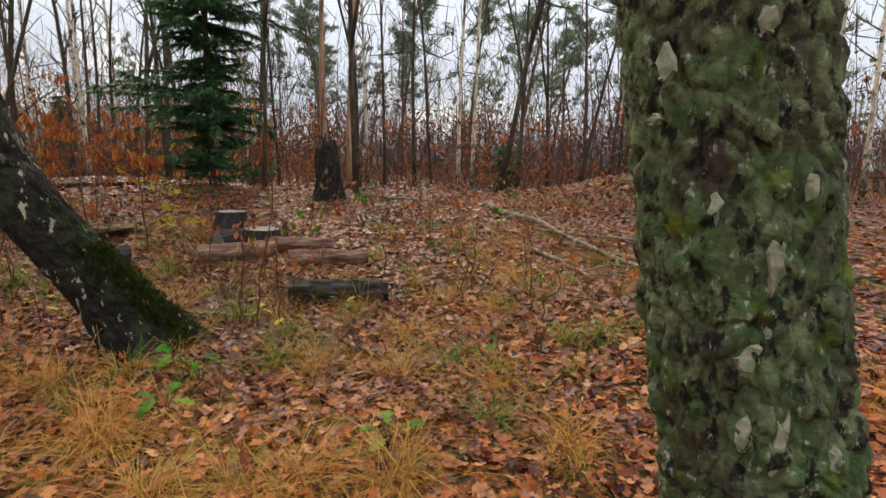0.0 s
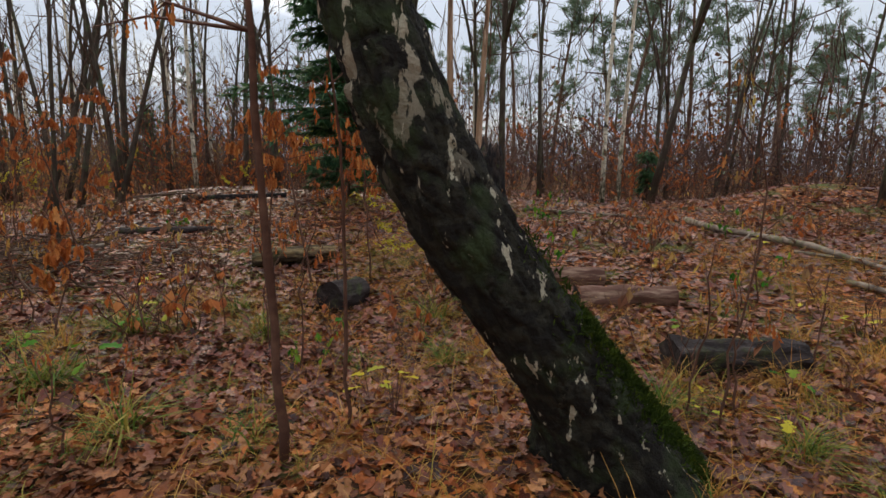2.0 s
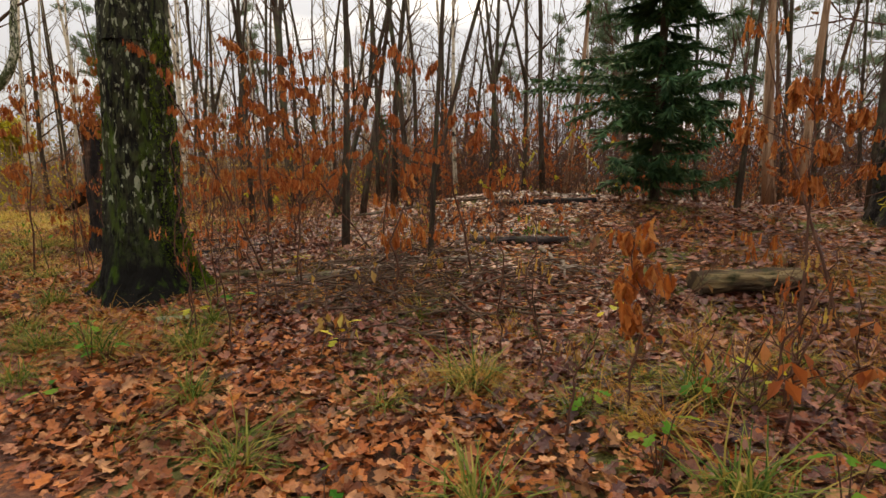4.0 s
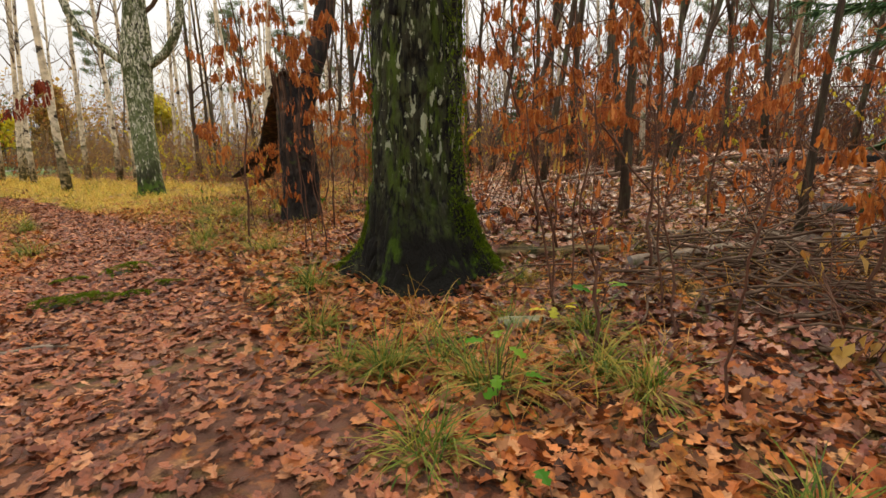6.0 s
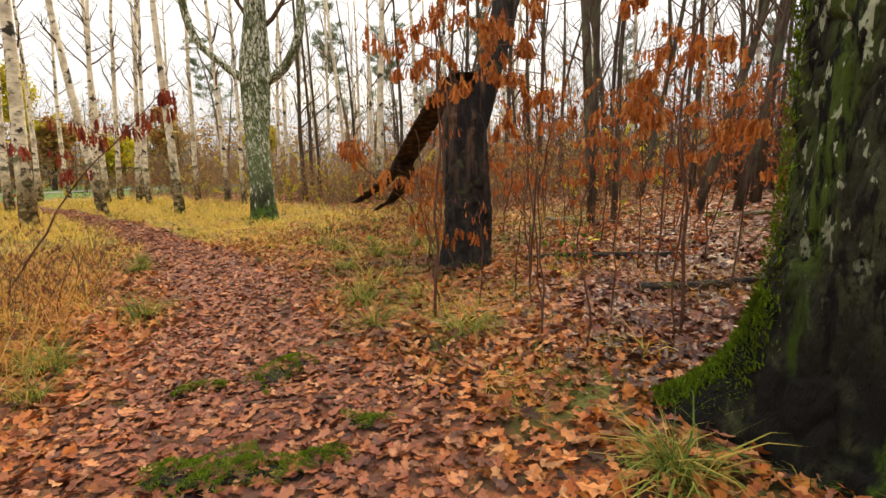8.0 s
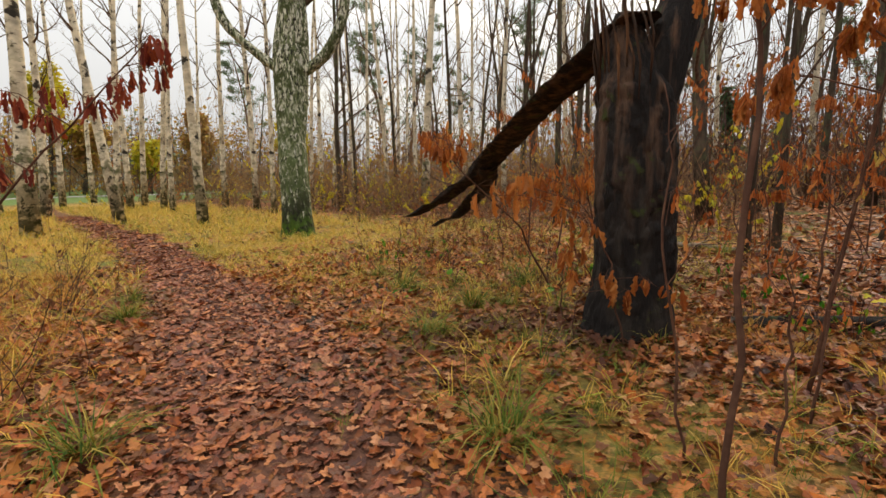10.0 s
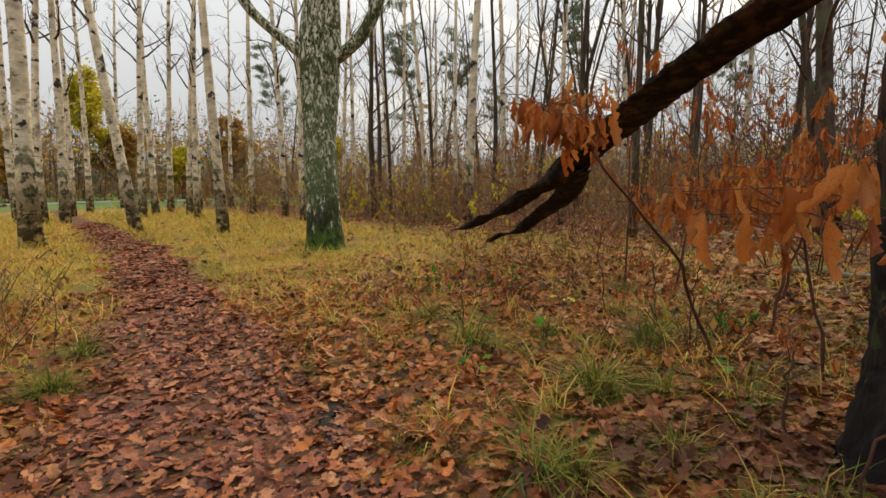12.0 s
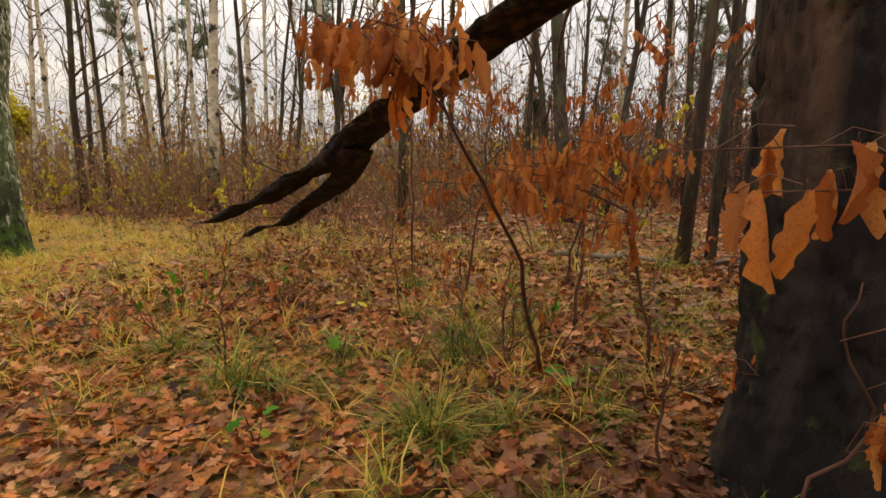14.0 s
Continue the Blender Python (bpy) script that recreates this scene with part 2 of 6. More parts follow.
m_bark_big = material("dark_mossy_birch_bark", (0.034, 0.032, 0.019), [
    ((0.062, 0.074, 0.030), 9, 0.46, 0.62, {"stretch": (1, 1, 0.5)}),
    ((0.055, 0.085, 0.012), 4, 0.50, 0.62, {"stretch": (1.6, 1.6, 0.25)}),
    ((0.010, 0.009, 0.007), 24, 0.50, 0.58, {"stretch": (1, 1, 0.22)}),
    ((0.34, 0.36, 0.24), 15, 0.585, 0.61, {"stretch": (1.3, 1.3, 0.5), "z": (1.1, 0.5)}),
    ((0.009, 0.008, 0.006), 3.2, 0.30, 0.46, {"z": (0.35, 0.9)}),
    ((0.045, 0.085, 0.006), 6, 0.58, 0.68, {"z": (0.1, 1.1), "stretch": (1, 1, 0.4)})], 0.9, (55, 1.0, {"stretch": (1, 1, 0.35)}))
m_bark_lean = material("dark_leaning_birch_bark", (0.015, 0.012, 0.009), [
    ((0.034, 0.030, 0.020), 14, 0.46, 0.58, {}),
    ((0.014, 0.011, 0.009), 20, 0.54, 0.62, {}),
    ((0.034, 0.044, 0.017), 4, 0.52, 0.66, {}),
    ((0.58, 0.47, 0.32), 7, 0.56, 0.585, {"z": (2.3, 1.2), "stretch": (1.5, 1.5, 0.45)}),
    ((0.42, 0.36, 0.25), 9, 0.615, 0.64, {"stretch": (1.5, 1.5, 0.5)})], 0.9, (55, 0.8))
m_charred = material("wet_blackened_bark", (0.016, 0.013, 0.012), [((0.040, 0.032, 0.026), 9, 0.48, 0.68, {"stretch": (1, 1, 0.25)}), ((0.12, 0.068, 0.044), 6, 0.48, 0.64, {"stretch": (1.4, 1.4, 0.15), "z": (1.5, 0.7)}), ((0.05, 0.06, 0.02), 6, 0.60, 0.68, {})], 0.8, (26, 1.0, {"stretch": (1, 1, 0.25)}))
m_brokenwood = material("torn_brown_wood", (0.055, 0.028, 0.017), [((0.20, 0.095, 0.045), 7, 0.5, 0.64, {"stretch": (1, 1, 0.12)}), ((0.035, 0.022, 0.016), 12, 0.5, 0.62, {"stretch": (1, 1, 0.15)})], 0.85, (30, 0.8, {"stretch": (1, 1, 0.1)}))
m_moss = material("bright_moss", (0.12, 0.20, 0.012), [((0.22, 0.32, 0.018), 30, 0.45, 0.65, {}), ((0.035, 0.06, 0.01), 12, 0.55, 0.75, {})], 1.0, (160, 0.8))
m_darkmoss = material("deep_green_moss", (0.045, 0.07, 0.008), [((0.12, 0.16, 0.012), 18, 0.52, 0.68, {}), ((0.02, 0.03, 0.008), 12, 0.55, 0.75, {})], 1.0, (160, 0.8))
m_flake = material("pale_peeling_flake", (0.34, 0.32, 0.22), [((0.15, 0.17, 0.09), 22, 0.42, 0.62, {})], 0.8, (80, 0.3))
m_cut = material("weathered_cut_face", (0.22, 0.21, 0.20), [((0.12, 0.10, 0.085), 9, 0.42, 0.66, {}), ((0.30, 0.20, 0.13), 4, 0.5, 0.7, {})], 0.7, (60, 0.3))
m_peeled = material("peeled_log_wood", (0.16, 0.078, 0.052), [((0.09, 0.04, 0.026), 4, 0.45, 0.65, {"stretch": (0.3, 1, 1)}), ((0.36, 0.23, 0.15), 14, 0.5, 0.7, {"stretch": (0.15, 1, 1)})], 0.7, (40, 0.4, {"stretch": (0.15, 1, 1)}))
m_logbark = material("wet_dark_log_bark", (0.026, 0.018, 0.016), [((0.075, 0.055, 0.05), 12, 0.5, 0.66, {"stretch": (0.3, 1, 1)}), ((0.05, 0.055, 0.02), 5, 0.55, 0.68, {})], 0.7, (22, 1.0, {"stretch": (0.3, 1, 1)}))
m_rot = material("rotten_mossy_log", (0.06, 0.038, 0.022), [((0.26, 0.18, 0.085), 6, 0.48, 0.62, {"stretch": (0.2, 1, 1)}), ((0.045, 0.045, 0.018), 5, 0.55, 0.68, {})], 0.85, (30, 0.9, {"stretch": (0.15, 1, 1)}))
m_spruce = material("spruce_needles", (0.02, 0.05, 0.025), (), 0.6, None, [(0.035, 0.095, 0.042), (0.06, 0.14, 0.055), (0.10, 0.19, 0.07)], 0.25, 0.2)
m_pine = material("pine_needles", (0.06, 0.09, 0.05), (), 0.6, None, [(0.09, 0.14, 0.085), (0.14, 0.20, 0.12), (0.20, 0.26, 0.16)], 0.3, 0.2)
m_ground = material("forest_soil", (0.085, 0.038, 0.02), [
    ((0.040, 0.018, 0.010), 22, 0.44, 0.56, {}),
    ((0.045, 0.022, 0.013), 4, 0.50, 0.66, {}),
    ((0.10, 0.11, 0.03), 1.1, 0.52, 0.66, {}),
    ((0.46, 0.30, 0.07), 14, 0.35, 0.65, {"attr": "grassy"}),
    ((0.14, 0.15, 0.04), 1.7, 0.48, 0.66, {"attr": "grassy"}),
    ((0.15, 0.068, 0.046), 9, 0.3, 0.6, {"attr": "trodden"}),
    ((0.11, 0.17, 0.05), 1.0, 0.1, 0.3, {"attr": "lawn"})], 0.85, (30, 0.9), cells=13)

# ---- the lie of the land ----


def smooth(a, b, x):
    u = np.clip((np.asarray(x, float) - a) / (b - a), 0, 1)
    return u * u * (3 - 2 * u)


def height(x, y):
    x, y = np.asarray(x, float), np.asarray(y, float)
    a = (x + 10.75 + y - 5.9) * 0.7071
    west = 0.047 * np.where(a < 0, -6 * np.tanh(-a / 6), 9 * np.tanh(a / 9))
    east = 0.33 * smooth(4.8, 9.5, y) + 0.2 * smooth(9.5, 12.5, y) * smooth(-14, -10, x) * (1 - smooth(0, 4, x)) + 0.35 * np.exp(-(((x + 9.5) / 4) ** 2 + ((y - 13) / 3) ** 2))
    east = east + 0.8 * np.exp(-(((x - 5.4) / 2.9) ** 2 + ((y - 14.2) / 2.2) ** 2))
    w = smooth(-13, -8.5, x)
    bumps = 0.03 * np.sin(x * 1.3 + 0.5 * y) * np.sin(y * 1.1 - 0.4 * x) + 0.012 * np.sin(x * 4.1 + y * 1.7) * np.sin(y * 3.7)
    return east * w + west * (1 - w) + bumps


def on(x, y, up=0.0):
    return Vector((x, y, float(height(x, y)) + up))


TRAIL = np.array([(-6.5, 2.3), (-9.0, 3.0), (-11.2, 3.9), (-13.5, 4.85), (-16.2, 6.2), (-19.1, 7.0), (-22.0, 7.5), (-24.6, 7.9), (-31.0, 8.4), (-39.0, 8.7), (-60, 10)])


def trail_distance(x, y):
    p = np.stack([np.asarray(x, float), np.asarray(y, float)], -1)
    best = np.full(p.shape[:-1], 1e9)
    for a, b in zip(TRAIL[:-1], TRAIL[1:]):
        d = b - a
        u = np.clip(((p - a) @ d) / (d @ d), 0, 1)
        best = np.minimum(best, np.linalg.norm(p - (a + u[..., None] * d), axis=-1))
    return best


def trodden(x, y):
    half = 0.74 - 0.32 * smooth(14, 22, -np.asarray(x, float))
    return 1 - smooth(half - 0.25, half + 0.3, trail_distance(x, y) + 0.15 * np.sin(np.asarray(x) * 3.1) * np.sin(np.asarray(y) * 2.7))


def grassy(x, y):
    """Where the straw-coloured grass grows: both sides of the trail and the glade round the big forked birch."""
    x, y = np.asarray(x, float), np.asarray(y, float)
    d = trail_distance(x, y)
    glade = smooth(18.5, 22.5, -x) * (1 - smooth(5.0, 8.5, y - 7.5)) + 0.3 * smooth(13.5, 17, -x) * (1 - smooth(3, 6, d))
    strip = 0.65 * smooth(0.95, 1.4, d) * (1 - smooth(2.0, 3.4, d)) * smooth(11.5, 13.5, -x) * np.clip(0.5 + 0.9 * np.sin(x * 1.1 + 2) * np.sin(y * 1.4 + x * 0.3), 0.25, 1)
    glade = np.maximum(glade, strip)
    damp = 0.3 * smooth(14.2, 15.6, -x) * (1 - smooth(19, 21, -x)) * smooth(7.6, 9, y) * (1 - smooth(12.5, 14, y))
    glade = np.maximum(glade, damp)
    corner = np.exp(-(((x + 1.4) / 1.6) ** 2 + ((y - 1.9) / 0.9) ** 2))
    return np.clip(np.clip(glade, 0, 1) * (1 - trodden(x, y)) + 0.7 * corner, 0, 1)


# ---- building helpers ----


class Soup:
    """Vertices and faces gathered for one mesh."""

    def __init__(self):
        self.v, self.f, self.n = [], [], 0

    def add(self, verts, faces):
        self.v.append(np.asarray(verts, float).reshape(-1, 3))
        self.f += [tuple(i + self.n for i in f) for f in faces]
        self.n += len(self.v[-1])

    def tube(self, pts, radii, sides=6, cap=True):
        pts = [Vector(p) for p in pts]
        rings, k = [], len(pts)
        ref = Vector((0.31, 0.95, 0.08))
        for i, p in enumerate(pts):
            d = (pts[min(i + 1, k - 1)] - pts[max(i - 1, 0)])
            d = d.normalized() if d.length else Vector((0, 0, 1))
            u = d.cross(ref)
            u = u.normalized() if u.length > 0.05 else d.cross(Vector((1, 0, 0))).normalized()
            w = d.cross(u)
            for s in range(sides):
                a = 2 * math.pi * s / sides
                rings.append(p + (u * math.cos(a) + w * math.sin(a)) * radii[i])
        faces = [(i * sides + s, (i + 1) * sides + s, (i + 1) * sides + (s + 1) % sides, i * sides + (s + 1) % sides) for i in range(k - 1) for s in range(sides)]
        if cap:
            faces += [tuple(range(sides)), tuple(range((k - 1) * sides + sides - 1, (k - 1) * sides - 1, -1))]
        self.add([tuple(r) for r in rings], faces)

    def many(self, verts, faces, mats):
        """The same little shape at many places: mats is (n, 3, 4)."""
        verts = np.asarray(verts, float)
        out = np.einsum("nij,kj->nki", mats[:, :, :3], verts) + mats[:, None, :, 3]
        k = len(verts)
        self.v.append(out.reshape(-1, 3))
        for i in range(len(mats)):
            o = self.n + i * k
            self.f += [tuple(j + o for j in f) for f in faces]
        self.n += len(mats) * k

    def mesh(self, name, mat, rounded=True):
        me = bpy.data.meshes.new(name)
        me.from_pydata(np.concatenate(self.v).tolist(), [], self.f)
        me.materials.append(mat)
        if rounded:
            me.shade_smooth()
        me.update()
        return me


def part(name, shape, mat, parent=None, label="", rounded=True):
    ob = new(name, shape.mesh(name, mat, rounded) if isinstance(shape, Soup) else shape)
    if parent:
        ob.parent = parent
    return tagged(ob, label)


def thing(name, place, label, category, group="", kind=""):
    ob = new(name)
    ob.empty_display_size = 0.1
    ob.location = place
    return tagged(ob, label, category, group, kind)


def turns(yaw, tilt, roll, scale, place):
    """(n, 3, 4) matrices: rotations about z, then tips, sizes and places."""
    cy, sy, ct, st, cr, sr = np.cos(yaw), np.sin(yaw), np.cos(tilt), np.sin(tilt), np.cos(roll), np.sin(roll)
    n = len(yaw)
    z, x, y = np.zeros((n, 3, 3)), np.zeros((n, 3, 3)), np.zeros((n, 3, 3))
    z[:, 0, 0], z[:, 0, 1], z[:, 1, 0], z[:, 1, 1], z[:, 2, 2] = cy, -sy, sy, cy, 1
    x[:, 0, 0], x[:, 1, 1], x[:, 1, 2], x[:, 2, 1], x[:, 2, 2] = 1, ct, -st, st, ct
    y[:, 1, 1], y[:, 0, 0], y[:, 0, 2], y[:, 2, 0], y[:, 2, 2] = 1, cr, sr, -sr, cr
    m = np.zeros((n, 3, 4))
    m[:, :, :3] = (z @ x @ y) * np.asarray(scale).reshape(-1, 1, 1)
    m[:, :, 3] = place
    return m


def lobed_leaf(fold, curl, wide=1.0):
    """An oak-like leaf one unit long, in the xy plane along y, folded at its midrib and curled."""
    ts = (0.0, 0.2, 0.34, 0.54, 0.7, 0.86, 1.0)
    ws = (0.015, 0.18, 0.09, 0.30, 0.15, 0.23, 0.0)
    rib, left, right = [], [], []
    for t, w in zip(ts, ws):
        z = curl * (t - 0.45) ** 2
        rib.append((0, t, z))
        left.append((-w * wide, t + 0.04, z + fold * w))
        right.append((w * wide, t + 0.04, z + fold * w * 0.8))
    verts = rib[::6] + [rib[3]] + left[1:6] + right[1:6]
    faces = [(0, 2, 5, 4, 3), (2, 1, 7, 6, 5), (2, 0, 8, 9, 10), (1, 2, 10, 11, 12)]
    return verts, faces


def simple_leaf(fold, curl, wide=0.3):
    verts = [(0, 0, 0), (-wide, 0.45, fold), (0, 1, curl), (wide, 0.5, fold), (0, 0.5, -0.02)]
    return verts, [(0, 4, 1), (1, 4, 2), (2, 4, 3), (3, 4, 0)]


def bent(rng, p, d, length, steps, wobble, sag=0.0):
    """A wandering line from p along d."""
    pts, d = [Vector(p)], Vector(d).normalized()
    for _ in range(steps):
        d = (d + Vector((rng.gauss(0, wobble), rng.gauss(0, wobble), rng.gauss(0, wobble) - sag))).normalized()
        pts.append(pts[-1] + d * (length / steps))
    return pts


def along(pts, u):
    f = u * (len(pts) - 1)
    i = min(int(f), len(pts) - 2)
    return pts[i].lerp(pts[i + 1], f - i), (pts[i + 1] - pts[i]).normalized()


def sprout(rng, soup, pts, r, count, length, levels, lo=0.35, spread=1.0, up=0.45, sides=3, tips=None):
    """Side branches on the line pts, and theirs, into soup."""
    for _ in range(count):
        u = lo + (1 - lo) * rng.random() ** 0.8
        p, d = along(pts, u)
        a = rng.uniform(0, 2 * math.pi)
        out = Vector((math.cos(a), math.sin(a), up + rng.uniform(-0.25, 0.35)))
        out = (out * spread + d * 0.6).normalized()
        ln = length * (1.15 - 0.65 * u) * rng.uniform(0.6, 1.15)
        rr = max(r * (1.1 - 0.75 * u) * 0.42, 0.0035)
        steps = (2, 3, 5)[min(levels, 3) - 1]
        line = bent(rng, p, out, ln, steps, 0.16, -0.03)
        soup.tube(line, [rr * (1 - 0.8 * i / steps) for i in range(steps + 1)], sides if levels > 1 else 3, False)
        if tips is not None:
            tips.append((line, levels))
        if levels > 1:
            sprout(rng, soup, line, rr, max(3, int(count * 0.36)), ln * 0.52, levels - 1, 0.25, spread, up, 3, tips)


def bark_tube(pts, radii, sides, rings, relief, seed, flutes=None, stretch=0.45, pitch=9.0):
    """A trunk with real furrows and plates: relief in metres; flutes(angle, u) widens it, as at root flares."""
    soup, pts = Soup(), [Vector(p) for p in pts]
    cum = [0.0]
    for a, b in zip(pts, pts[1:]):
        cum.append(cum[-1] + (b - a).length)
    verts = []
    for i in range(rings + 1):
        u = i / rings
        s = u * cum[-1]
        k = max(j for j in range(len(cum) - 1) if cum[j] <= s + 1e-9)
        w = (s - cum[k]) / (cum[k + 1] - cum[k])
        # Catmull-Rom through the points
        p0, p1, p2, p3 = pts[max(k - 1, 0)], pts[k], pts[k + 1], pts[min(k + 2, len(pts) - 1)]
        c = 0.5 * ((2 * p1) + (p2 - p0) * w + (2 * p0 - 5 * p1 + 4 * p2 - p3) * w * w + (3 * p1 - p0 - 3 * p2 + p3) * w ** 3)
        r = radii[k] * (1 - w) + radii[k + 1] * w
        for j in range(sides):
            a = 2 * math.pi * j / sides
            n = Vector((math.cos(a), math.sin(a), 0))
            q = Vector((n.x * r * pitch, n.y * r * pitch, s * pitch * stretch + seed))
            near, cells = noise.voronoi(q * 1.25 + noise.noise_vector(q * 0.9) * 0.8)
            h = 0.9 * noise.noise(cells[0] * 2.7) + min((near[1] - near[0]) * 3.4, 1.0) * 0.7 - 0.45 + 0.45 * noise.noise(q * 2.3) + 0.22 * noise.noise(q * 5.1) + 0.1 * noise.noise(q * 10.3)
            rr = r * (flutes(a, s) if flutes else 1.0) + relief * h + 0.12 * r * noise.noise(Vector((n.x * 1.2, n.y * 1.2, s * 0.9 + seed)))
            verts.append(c + n * rr)
    faces = [(i * sides + j, i * sides + (j + 1) % sides, (i + 1) * sides + (j + 1) % sides, (i + 1) * sides + j) for i in range(rings) for j in range(sides)]
    faces.append(tuple(range(rings * sides, rings * sides + sides)))
    soup.add([tuple(v) for v in verts], faces)
    return soup


# ---- the ground, one sheet to the horizon ----


def ground_sheet():
    def steps(mid, fine, reach):
        near = np.arange(mid - fine, mid + fine + 0.01, 0.2)
        far = np.geomspace(0.4, reach, 34)
        return np.concatenate([(near[0] - far)[::-1], near, near[-1] + far])
    xs, ys = steps(-10, 17, 320), steps(8, 10, 320)
    gx, gy = np.meshgrid(xs, ys)
    gz = height(gx, gy)
    soup = Soup()
    w = len(xs)
    soup.add(np.stack([gx, gy, gz], -1).reshape(-1, 3), [(j * w + i, j * w + i + 1, (j + 1) * w + i + 1, (j + 1) * w + i) for j in range(len(ys) - 1) for i in range(w - 1)])
    ob = tagged(part("ground", soup, m_ground), "leaf-strewn forest floor rising to a low mound", "ground", "", "structure")
    fx, fy = gx.ravel(), gy.ravel()
    lawn = smooth(46, 50, -fx) * (1 - smooth(88, 95, -fx)) * smooth(-40, -30, fy) * (1 - smooth(26, 34, fy))
    for key, val in (("trodden", trodden(fx, fy)), ("grassy", grassy(fx, fy) * (1 - lawn)), ("lawn", lawn)):
        at = ob.data.attributes.new(key, "FLOAT", "POINT")
        at.data.foreach_set("value", np.asarray(val, np.float32))
    return ob


ground_sheet()

# ---- the trees close to the walk ----


def close_birch():
    base = on(0.86, 1.36, -0.03)
    t = thing("birch_tree", base, "thick old birch with rugged green-lichened flaking bark", "tree")
    pts = [(0.14, -0.06, -0.1), (0.07, 0.0, 0.4), (-0.04, 0.04, 1.0), (-0.19, 0.10, 2.0), (-0.4, 0.2, 4.5), (-0.4, 0.3, 8.0)]
    rad = [0.34, 0.265, 0.25, 0.245, 0.20, 0.12]
    low = bark_tube(pts[:4], rad[:4], 220, 290, 0.023, 3.0, lambda a, s: 1 + 0.25 * math.exp(-s / 0.25) * max(0, math.cos(3 * a)), 0.7, 10.5)
    part("trunk", low, m_bark_nb, t)
    up = bark_tube(pts[3:], rad[3:], 40, 60, 0.015, 3.0)
    part("upper_trunk", up, m_bark_nb, t)
    rng = random.Random(5)
    br = Soup()
    sprout(rng, br, [Vector(p) for p in pts[3:]], 0.16, 9, 2.6, 3, 0.4)
    part("branchwork", br, m_twig, t)["kind"] = "stuff"
    for a, z, w, h in ((3.75, 1.62, 0.035, 0.07), (4.1, 1.3, 0.022, 0.06), (4.55, 1.17, 0.025, 0.10), (4.3, 0.95, 0.04, 0.05), (4.2, 0.76, 0.03, 0.07), (4.5, 0.74, 0.035, 0.12), (5.0, 0.7, 0.02, 0.05), (3.6, 1.5, 0.03, 0.02), (4.6, 1.7, 0.025, 0.05), (4.9, 1.35, 0.015, 0.06)):
        f = Soup()
        k = 13
        ring = [(math.cos(2 * math.pi * i / k) * w * 0.8 * (0.4 + 0.8 * rng.random()), 0.004 + 0.006 * math.sin(3 * i), math.sin(2 * math.pi * i / k) * h * 0.7 * (0.4 + 0.8 * rng.random())) for i in range(k)]
        f.add([(x, y, z2) for x, y, z2 in ring] + [(x * 1.1, -0.012, z2 * 1.1) for x, y, z2 in ring], [tuple(range(k))] + [(i, (i + 1) % k, k + (i + 1) % k, k + i) for i in range(k)])
        o = part("bark_flake", f, m_flake, t, "pale peeling bark flake", False)
        c = Vector((-0.04 - 0.15 * (z - 1), 0.04 * z, z))
        o.matrix_basis = pose(c.x + math.cos(a) * 0.262, c.y + math.sin(a) * 0.262, z, 0, 0, math.degrees(a) - 90)


def leaning_birch():
    base = on(-2.12, 3.70, -0.02)
    t = thing("leaning_birch", base, "dark leaning birch with mossy upper side and pale flakes", "tree")
    pts = [(-0.02, 0.04, -0.15), (-0.08, 0.0, 0.10), (-0.26, -0.06, 0.40), (-0.53, -0.13, 0.78), (-0.91, -0.17, 1.36), (-1.24, -0.10, 2.16), (-1.48, 0.03, 3.1), (-1.82, 0.25, 5.0), (-1.92, 0.45, 8.0)]
    rad = [0.42, 0.335, 0.265, 0.232, 0.208, 0.19, 0.175, 0.14, 0.09]
    part("trunk", bark_tube(pts[:7], rad[:7], 130, 280, 0.022, 11.0, lambda a, s: 1 + 0.5 * math.exp(-s / 0.22) * max(0, math.cos(2.5 * a - 0.4))), m_bark_lean, t)
    part("upper_trunk", bark_tube(pts[6:], rad[6:], 30, 40, 0.012, 11.0), m_bark_lean, t)
    moss = Soup()
    rng = random.Random(8)
    line = [Vector(p) for p in pts]
    tuft, tf = simple_leaf(0.1, 0.2, 0.12)
    n = 4200
    yaw, tilt, sc, pl = [], [], [], []
    for _ in range(n):
        u = rng.uniform(0.05, 0.42) if rng.random() < 0.8 else rng.uniform(0.02, 0.5)
        p, d = along(line, u * 0.9)
        k = u * 0.9 * (len(line) - 1)
        r = rad[int(k)] * (1 - k % 1) + rad[int(k) + 1] * (k % 1)
        a = rng.gauss(-0.05, 0.42)
        side = Vector((math.cos(a), math.sin(a) - 0.15, 0)).normalized()
        pl.append(p + side * (r * 1.03 + 0.012))
        yaw.append(rng.uniform(0, 6.28)), tilt.append(rng.uniform(-0.2, 1.2)), sc.append(rng.uniform(0.02, 0.048))
    moss.many(tuft, tf, turns(np.array(yaw), np.array(tilt), np.zeros(n), np.array(sc), np.array(pl)))
    part("moss", moss, m_darkmoss, t, "deep green moss on the upper side")
    br = Soup()
    sprout(rng, br, line[5:], 0.13, 9, 2.4, 3, 0.4)
    part("branchwork", br, m_twig, t)["kind"] = "stuff"


